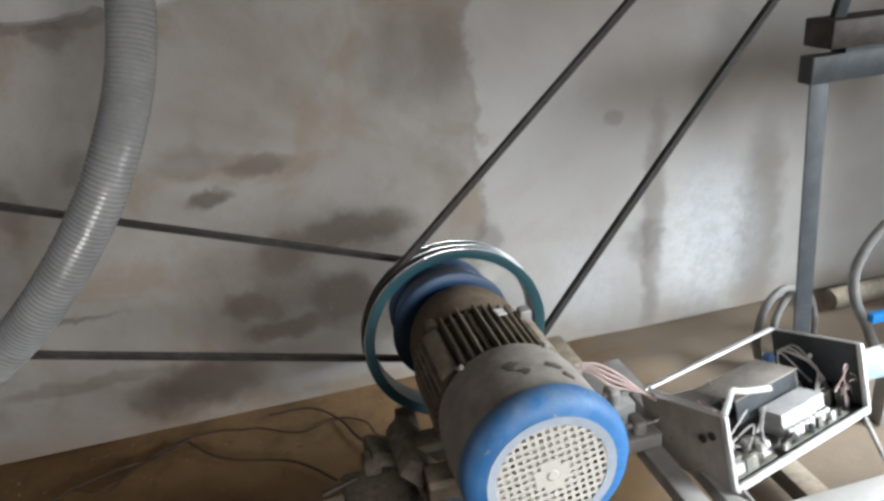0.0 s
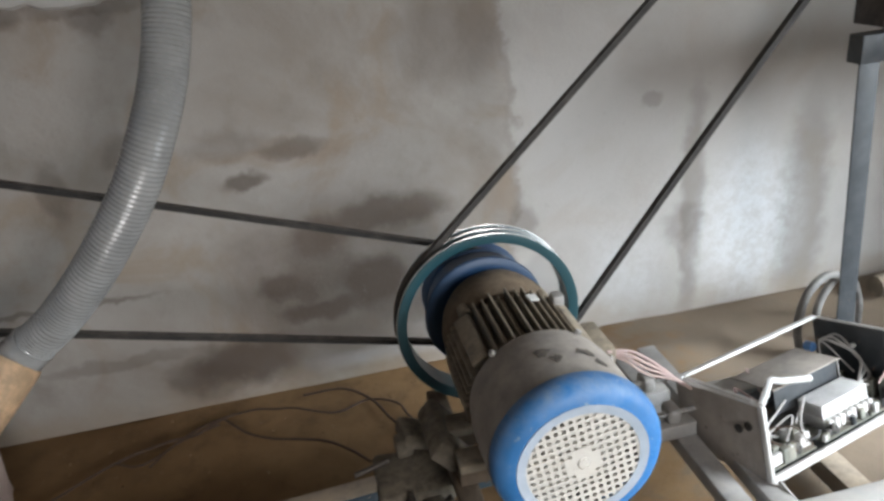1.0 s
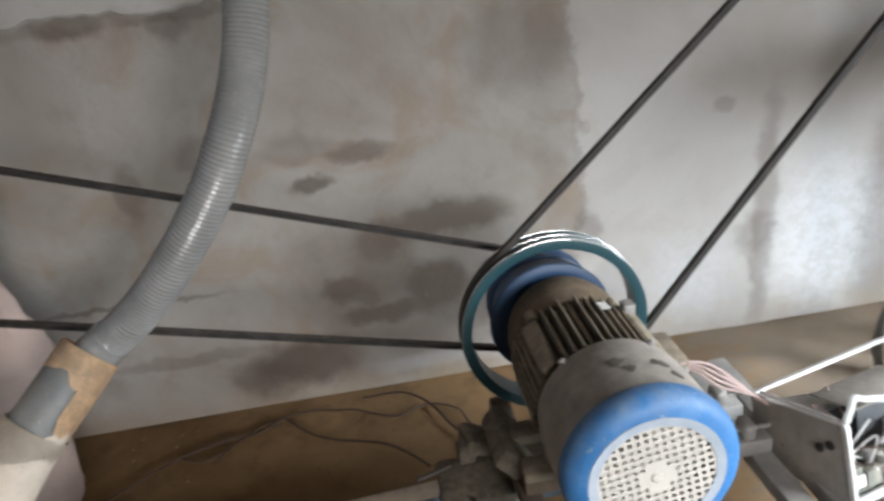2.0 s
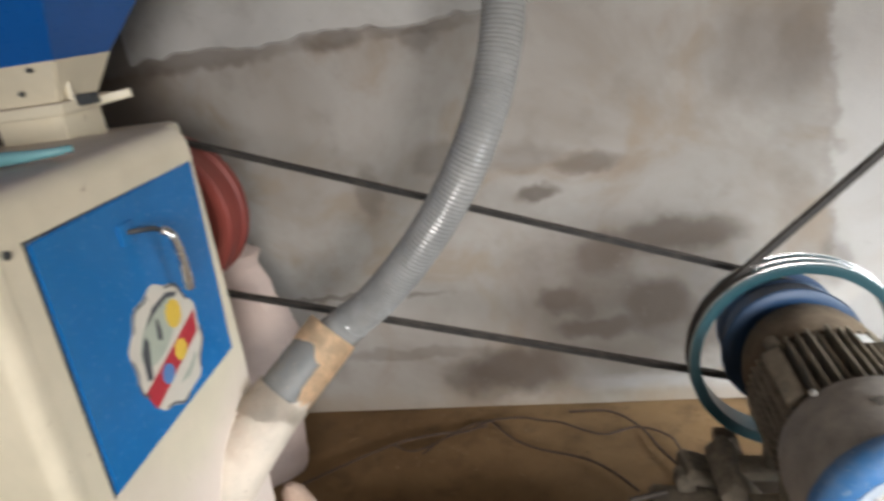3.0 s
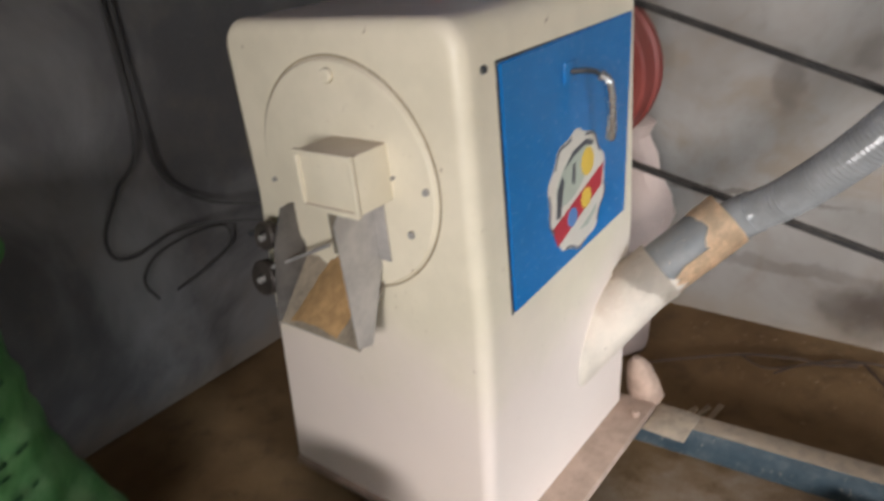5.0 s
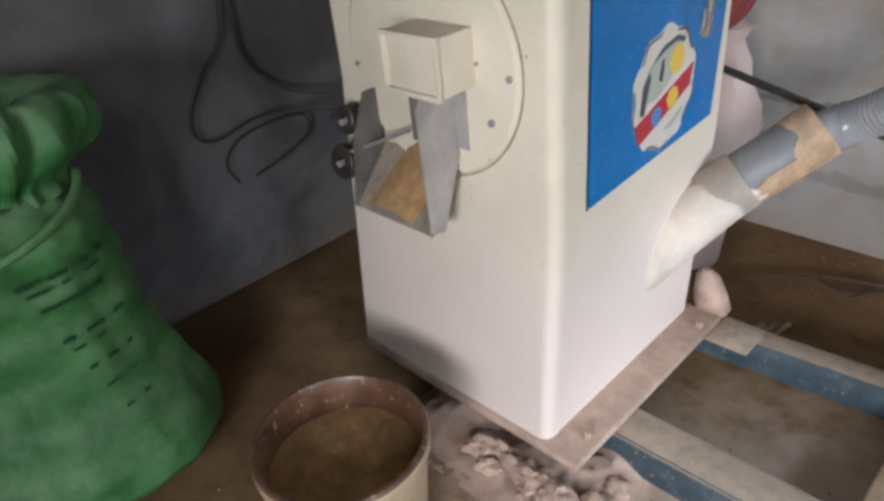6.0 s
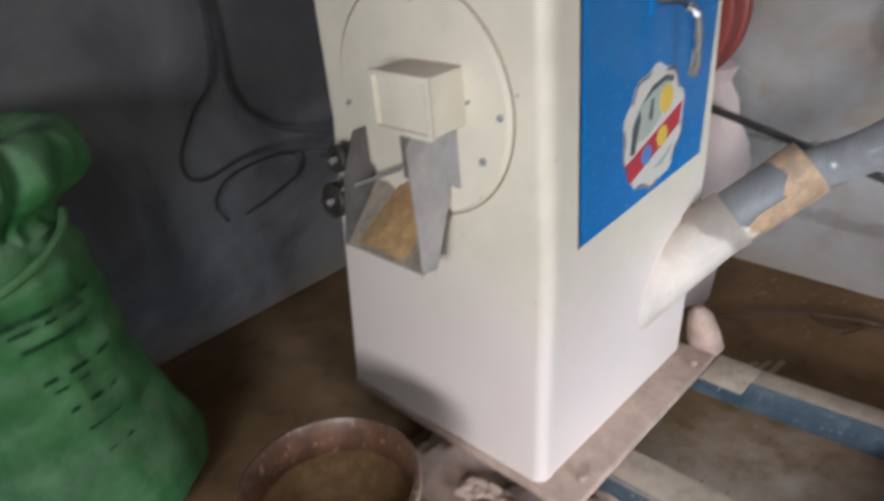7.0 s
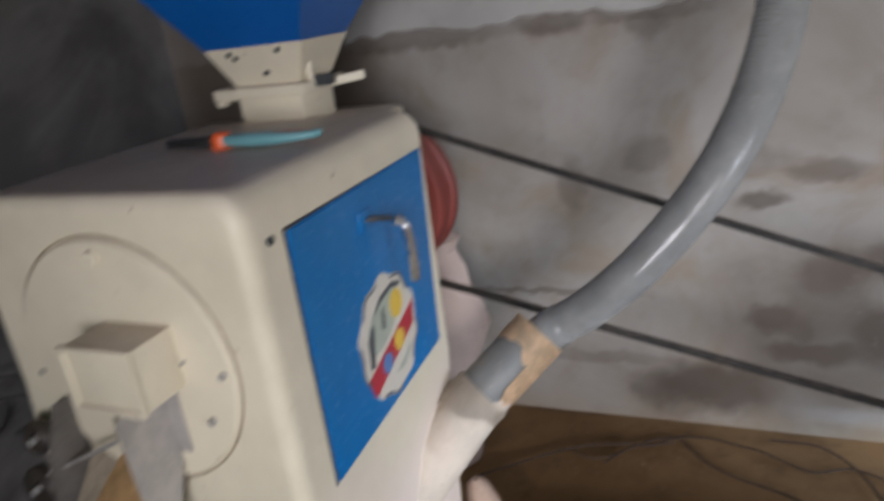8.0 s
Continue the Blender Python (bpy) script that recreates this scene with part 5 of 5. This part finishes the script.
part("top_bar", boxed(2.586, 3.69, 2.925, 2.985, 1.080, 1.162, bevel=0.004), STEEL_DARK, rack)
part("upper_block", boxed(2.62, 3.69, 2.90, 3.02, 1.182, 1.265, bevel=0.006), IRON, rack)
part("spacer", boxed(2.70, 3.6, 2.93, 2.99, 1.160, 1.184), STEEL_DARK, rack)
part("brace", boxed(-0.02, 0.02, -0.012, 0.012, 0, 0.42, bevel=0.003, m=pose(2.68, 2.96, 1.26, 0, 14, 0)), STEEL_DARK, rack)
part("low_bar", boxed(3.02, 3.69, 2.86, 2.90, 0.12, 0.17, bevel=0.004), BLUE, rack, "blue painted lower bar")
part("low_bar", boxed(2.95, 3.69, 2.905, 2.935, 0.19, 0.225, bevel=0.004), BLUE, rack)
lone("bent_pipe", tube(bmesh.new(), spline([(3.06, 3.02, 0.52), (2.99, 3.02, 0.44), (2.955, 3.02, 0.34), (2.98, 3.02, 0.22), (3.05, 3.02, 0.10), (3.1, 3.02, 0.0)], 0.02), 0.019, 14), OLD_HOSE, "bent dusty grey pipe behind the frame", "pipe")
lone("old_hose", tube(bmesh.new(), spline([(2.62, 3.05, 0.0), (2.60, 3.06, 0.12), (2.64, 3.08, 0.24), (2.74, 3.1, 0.29), (2.85, 3.12, 0.2), (2.88, 3.12, 0.0)], 0.02), 0.015, 12), OLD_HOSE, "dusty bent hose behind the frame", "hose")
lone("old_hose", tube(bmesh.new(), spline([(2.76, 3.12, 0.0), (2.73, 3.13, 0.12), (2.78, 3.14, 0.22), (2.87, 3.16, 0.24), (2.95, 3.18, 0.1), (2.96, 3.18, 0.0)], 0.02), 0.014, 12), OLD_HOSE, "dusty bent hose behind the frame", "hose")
lone("rolled_mat", tube(bmesh.new(), spline([(3.15, 3.32, 0.05), (3.6, 3.33, 0.05), (4.0, 3.32, 0.05)], 0.05), 0.045, 14), MOTOR_DUST, "dusty grey roll along the back wall", "roll")

# ---- cloth behind the mill ----
def draped(name, rows, label, category, material):
    """A slumped soft body from (centre x, centre y, z, half width, half depth) rows."""
    bm = bmesh.new()
    rings = []
    for k, (x, y, z, a, b) in enumerate(rows):
        rings.append([bm.verts.new((x + a * math.cos(t) * (1 + 0.16 * noise.noise(Vector((4 * math.cos(t), 4 * math.sin(t), z * 9)))), y + b * math.sin(t), z)) for t in (2 * math.pi * i / 28 for i in range(28))])
    for p, q in zip(rings[:-1], rings[1:]):
        for i in range(28):
            bm.faces.new((p[i], p[(i + 1) % 28], q[(i + 1) % 28], q[i]))
    bm.faces.new(rings[0][::-1]), bm.faces.new(rings[-1])
    return lone(name, bm, material, label, category)


draped("dust_cloth", [(-0.30, 3.16, -0.01, 0.14, 0.14), (-0.30, 3.16, 0.15, 0.15, 0.14), (-0.29, 3.16, 0.38, 0.16, 0.13), (-0.27, 3.16, 0.47, 0.175, 0.12), (-0.255, 3.16, 0.53, 0.18, 0.115), (-0.25, 3.16, 0.60, 0.165, 0.11), (-0.255, 3.16, 0.67, 0.13, 0.09), (-0.245, 3.16, 0.73, 0.105, 0.085), (-0.25, 3.16, 0.79, 0.085, 0.08), (-0.23, 3.16, 0.835, 0.09, 0.07), (-0.24, 3.16, 0.862, 0.05, 0.04)], "pale beige cloth bag slumped behind the mill", "cloth bag", CLOTH)
draped("bran_bag", [(0.02, 2.735, 0.10, 0.045, 0.03), (0.02, 2.735, 0.125, 0.055, 0.04), (0.012, 2.73, 0.18, 0.05, 0.035), (0.0, 2.73, 0.225, 0.035, 0.03), (-0.005, 2.725, 0.25, 0.012, 0.012)], "small pale cloth bag on the base frame", "bag", PINK_DUST)
for i in range(3):
    lone("scrap_stick", boxed(-0.05, 0.05, -0.008, 0.008, -0.006, 0.006, bevel=0.003, m=pose(0.12 + 0.035 * i, 2.80 + 0.02 * i, 0.03, 0, -22, 55 + 9 * i)), WOOD, "short pale wooden scrap by the rail", "scrap", "scraps by the rail")

# ---- husks and crumbs on the floor ----
random.seed(77)
flakes = bmesh.new()
for i in range(700):
    if i % 3:
        x, y = random.uniform(-0.1, 2.4), 3.44 - abs(random.gauss(0, 0.22))
    else:
        x, y = random.uniform(-1.2, 1.4), random.uniform(1.3, 2.9)
    if BX0 < x < BX1 + 0.1 and 1.9 < y < 2.75:
        continue
    s0 = random.uniform(0.003, 0.009)
    a = random.uniform(0, 6.28)
    z = 0.002 + 0.012 * (noise.noise(Vector((x, y, 0)) * 2.2) - 0.3) + 0.006 * noise.noise(Vector((x, y, 0)) * 9) - 0.008
    c, d = math.cos(a) * s0, math.sin(a) * s0
    p = [flakes.verts.new(q) for q in ((x - c, y - d, z), (x + d * 0.4, y - c * 0.4, z), (x + c, y + d, z), (x - d * 0.4, y + c * 0.4, z), (x, y, z + s0 * 0.6))]
    for k in range(4):
        flakes.faces.new((p[k], p[(k + 1) % 4], p[4]))
lone("husk_crumbs", flakes, HUSK, "scattered bran husks and crumbs on the floor", "husks", kind="stuff")
lone("red_scrap", boxed(-0.018, 0.018, -0.012, 0.012, -0.002, 0.006, bevel=0.002, m=pose(0.13, 1.955, 0.012, 4, 6, 30)), STICKER_RED, "small red plastic scrap by the mill foot", "scrap")

# ---- cables on the floor ----
def floor_cable(points, r):
    pts = [(x, y, r + 0.004 + 0.012 * abs(noise.noise(Vector((x * 5, y * 5, 0))))) for x, y in points]
    lone("floor_cable", tube(bmesh.new(), spline(pts, 0.02), r, 7), WIRE_DARK, "thin dark cable lying on the floor", "cable", "floor cables")


floor_cable([(-0.12, 3.02), (0.0, 3.12), (0.10, 3.20), (0.20, 3.26), (0.33, 3.30), (0.42, 3.31), (0.47, 3.345), (0.51, 3.368)], 0.0048)
floor_cable([(0.51, 3.368), (0.60, 3.26), (0.69, 3.20), (0.79, 3.16), (0.875, 3.121), (0.95, 3.05), (1.01, 2.972)], 0.0048)
floor_cable([(0.28, 3.18), (0.35, 3.28), (0.46, 3.36), (0.61, 3.395), (0.70, 3.37), (0.77, 3.35), (0.86, 3.29), (0.93, 3.27), (1.04, 3.315), (1.14, 3.257), (1.17, 3.16), (1.22, 3.08)], 0.0042)
floor_cable([(0.80, 3.42), (0.95, 3.41), (1.05, 3.31), (1.10, 3.18), (1.15, 3.08), (1.185, 2.975), (1.2, 2.9)], 0.0048)
floor_cable([(0.15, 3.24), (0.25, 3.20), (0.38, 3.30), (0.5, 3.34)], 0.004)

# ---- green sack, bucket ----
sack = thing("grain_sack", pose(-1.07, 1.26, 0), "full green woven plastic sack with a twisted top", "sack")
SC = Vector((-1.07, 1.26, 0))
prof = [(0.24, 0.0), (0.325, 0.015), (0.352, 0.05), (0.345, 0.11), (0.308, 0.20), (0.268, 0.30), (0.238, 0.42), (0.226, 0.55), (0.222, 0.66), (0.215, 0.73), (0.195, 0.785), (0.155, 0.815)]


def sack_ring(bm, r, z, n, wrinkle, seed, shift=Vector((0, 0, 0)), pleat=0.0):
    out = []
    for i in range(n):
        t = 2 * math.pi * i / n
        k = r * (1 + wrinkle * noise.noise(Vector((4.5 * math.cos(t) + seed, 4.5 * math.sin(t), z * 5))) + 0.035 * noise.noise(Vector((1.5 * math.cos(t), 1.5 * math.sin(t), z * 9))) + pleat * math.sin(13 * t + 5 * noise.noise(Vector((2 * math.cos(t), 2 * math.sin(t), z * 3)))))
        out.append(bm.verts.new(SC + shift + Vector((k * math.cos(t) * 0.92, k * math.sin(t), z + 0.018 * noise.noise(Vector((3 * math.cos(t), 3 * math.sin(t), 9 + z)))))))
    return out


def skin(bm, rings, cap_low=True, cap_high=True):
    for p, q in zip(rings[:-1], rings[1:]):
        for i in range(len(p)):
            j = (i + 1) % len(p)
            bm.faces.new((p[i], p[j], q[j], q[i]))
    if cap_low:
        bm.faces.new(rings[0][::-1])
    if cap_high:
        bm.faces.new(rings[-1])
    return bm


fine_prof = []
for (r0, z0), (r1, z1) in zip(prof[:-1], prof[1:]):
    steps = max(2, int((z1 - z0) / 0.02))
    fine_prof += [(r0 + (r1 - r0) * i / steps, z0 + (z1 - z0) * i / steps) for i in range(steps)]
fine_prof.append(prof[-1])
bm = bmesh.new()
skin(bm, [sack_ring(bm, r + 0.006 * math.sin(z * 55) * (1 if z > 0.5 else 0.4), max(z, 0.0), 72, 0.05 + 0.1 * max(0, z - 0.55), 0.0) for r, z in fine_prof])
part("sack_body", bm, SACK, sack)
bm = bmesh.new()
neck = spline([(0.165, 0, 0.80), (0.15, 0, 0.83), (0.18, 0, 0.86), (0.225, 0, 0.89), (0.255, 0, 0.935), (0.25, 0, 0.99), (0.21, 0, 1.025), (0.14, 0, 1.015), (0.07, 0, 0.97)], 0.008)
skin(bm, [sack_ring(bm, p.x, p.z, 120, 0.12, 5.0, Vector((0.0, 0.03, 0)), 0.075) for p in neck])
part("sack_mouth", bm, SACK, sack, "crumpled folded sack mouth")
part("tie", tube(bmesh.new(), [SC + Vector(((0.225 - 0.04 * i / 20) * math.cos(t), (0.240 - 0.04 * i / 20) * math.sin(t), 0.685 + 0.13 * i / 20)) for i, t in ((i, math.radians(-60 + 130 * i / 20)) for i in range(21))], 0.011, 8), STRIP, sack, "twisted pale green strip round the neck")
# unreadable print as plain bars on the sack's front
random.seed(8)
for row, (z, high, widths) in enumerate(((0.66, 0.007, (0.04, 0.05, 0.03, 0.03)), (0.635, 0.005, (0.05, 0.03, 0.05)), (0.59, 0.006, (0.16,)), (0.50, 0.006, (0.03, 0.05, 0.04)), (0.47, 0.004, (0.03, 0.03)), (0.41, 0.006, (0.02, 0.03, 0.02)), (0.35, 0.004, (0.04, 0.02)), (0.28, 0.004, (0.02, 0.02)))):
    a = -0.25 + 0.06 * row
    for w in widths:
        r = float(np.interp(z, [0.2, 0.3, 0.42, 0.55, 0.66], [0.308, 0.268, 0.238, 0.226, 0.222])) + 0.006
        bm = bmesh.new()
        cols = []
        for i in range(5):
            t = a + w / r * i / 4
            p = SC + Vector((r * 0.935 * math.cos(t), r * 1.01 * math.sin(t), z))
            cols.append((bm.verts.new(p - Vector((0, 0, high))), bm.verts.new(p + Vector((0, 0, high)))))
        for (p, q), (s, u) in zip(cols[:-1], cols[1:]):
            bm.faces.new((p, s, u, q))
        bmesh.ops.solidify(bm, geom=bm.faces[:], thickness=0.004)
        part("print_bar", bm, PRINT, sack)
        a += w / r + 0.12
BK = Vector((-0.283, 1.570, 0))
bucket = thing("bran_bucket", Matrix.Translation(BK), "round cream bucket with brown bran inside", "bucket")
part("bucket_wall", lathe(bmesh.new(), [(0, 0.0), (0.158, 0.0), (0.164, 0.006), (0.188, 0.265), (0.196, 0.272), (0.199, 0.300), (0.196, 0.306), (0.190, 0.306), (0.184, 0.285), (0.158, 0.01), (0, 0.01)], Matrix.Translation(BK), 64), BUCKET, bucket)
part("inner_rim", lathe(bmesh.new(), [(0.196, 0.3062), (0.199, 0.312), (0.195, 0.320), (0.187, 0.320), (0.182, 0.312), (0.172, 0.235), (0.168, 0.17), (0.172, 0.17), (0.182, 0.28), (0.189, 0.3062)], Matrix.Translation(BK), 64, close=True), RIM_BROWN, bucket, "brown stained inner rim")
bm = bmesh.new()
rings = []
for k in range(11):
    r = 0.1735 * (1 - k / 10)
    rings.append([bm.verts.new(BK + Vector((max(r, 0.001) * math.cos(t), max(r, 0.001) * math.sin(t), 0.232 + 0.012 * (k / 10) + 0.006 * noise.noise(Vector((r * 20 * math.cos(t), r * 20 * math.sin(t), 0)))))) for t in (2 * math.pi * i / 48 for i in range(48))])
skin(bm, rings, False, True)
part("bran", bm, RICE, bucket, "loose brown bran")
part("bucket_label", wrap(bmesh.new(), BK + Vector((0, 0, 0.06)), BK + Vector((0, 0, 0.24)), 0.189, radians(-20), radians(45), 0.0, thick=0.002), NAVY, bucket, "dark blue faded label")
lone("yellow_basin", lathe(bmesh.new(), [(0, 0), (0.13, 0), (0.17, 0.11), (0.18, 0.115), (0.18, 0.122), (0.165, 0.12), (0.125, 0.01), (0, 0.01)], Matrix.Translation((-1.0, 0.86, 0)), 40), YELLOW, "shallow yellow plastic basin on the floor", "basin")

# ---- cables hung on the side wall ----
def wall_cable(points, r):
    lone("wall_cable", tube(bmesh.new(), spline(points, 0.02), r, 8), WALL_WIRE, "dark cable hanging along the side wall", "cable", "wall cables")


wall_cable([(-1.435, 2.16, 2.2), (-1.43, 2.15, 1.5), (-1.42, 2.12, 0.97), (-1.42, 2.02, 0.82), (-1.42, 1.945, 0.70), (-1.42, 1.95, 0.62), (-1.42, 2.01, 0.595), (-1.41, 2.09, 0.615), (-1.40, 2.17, 0.63), (-1.35, 2.3, 0.62), (-1.2, 2.45, 0.60), (-1.0, 2.5, 0.62), (-0.63, 2.45, 0.7)], 0.0055)
wall_cable([(-1.435, 2.19, 2.2), (-1.43, 2.18, 1.5), (-1.42, 2.16, 0.97), (-1.42, 2.17, 0.85), (-1.42, 2.22, 0.76), (-1.40, 2.32, 0.68), (-1.3, 2.43, 0.65), (-1.1, 2.5, 0.66), (-0.63, 2.5, 0.78)], 0.0055)
wall_cable([(-1.42, 2.05, 0.42), (-1.42, 2.02, 0.5), (-1.42, 2.08, 0.57), (-1.42, 2.22, 0.59), (-1.42, 2.36, 0.57), (-1.42, 2.36, 0.50), (-1.42, 2.26, 0.455), (-1.42, 2.12, 0.42)], 0.005)


def motions():
    """The running pulleys and the trembling slack strand of the belt."""
    walk(drive, [(i / 30, DRIVE_AT @ Matrix.Rotation(radians(-76 * i), 4, "Z")) for i in range(241)])
    walk(red_pulley, [(i / 30, RED_AT @ Matrix.Rotation(radians(-52 * i), 4, "Z")) for i in range(241)])
    rest = Matrix.Translation(SLACK0 - DRIVE)
    rows = []
    for i in range(121):
        t = i / 15
        swing = (0.5 + 0.5 * math.sin(2 * math.pi * t / 1.15 - 1.2)) * 1.1 * math.sin(2 * math.pi * t * 4.6) + 0.35
        rows.append((t, rest @ Matrix.Rotation(radians(swing), 4, "Y")))
    walk(slack, rows)


motions()
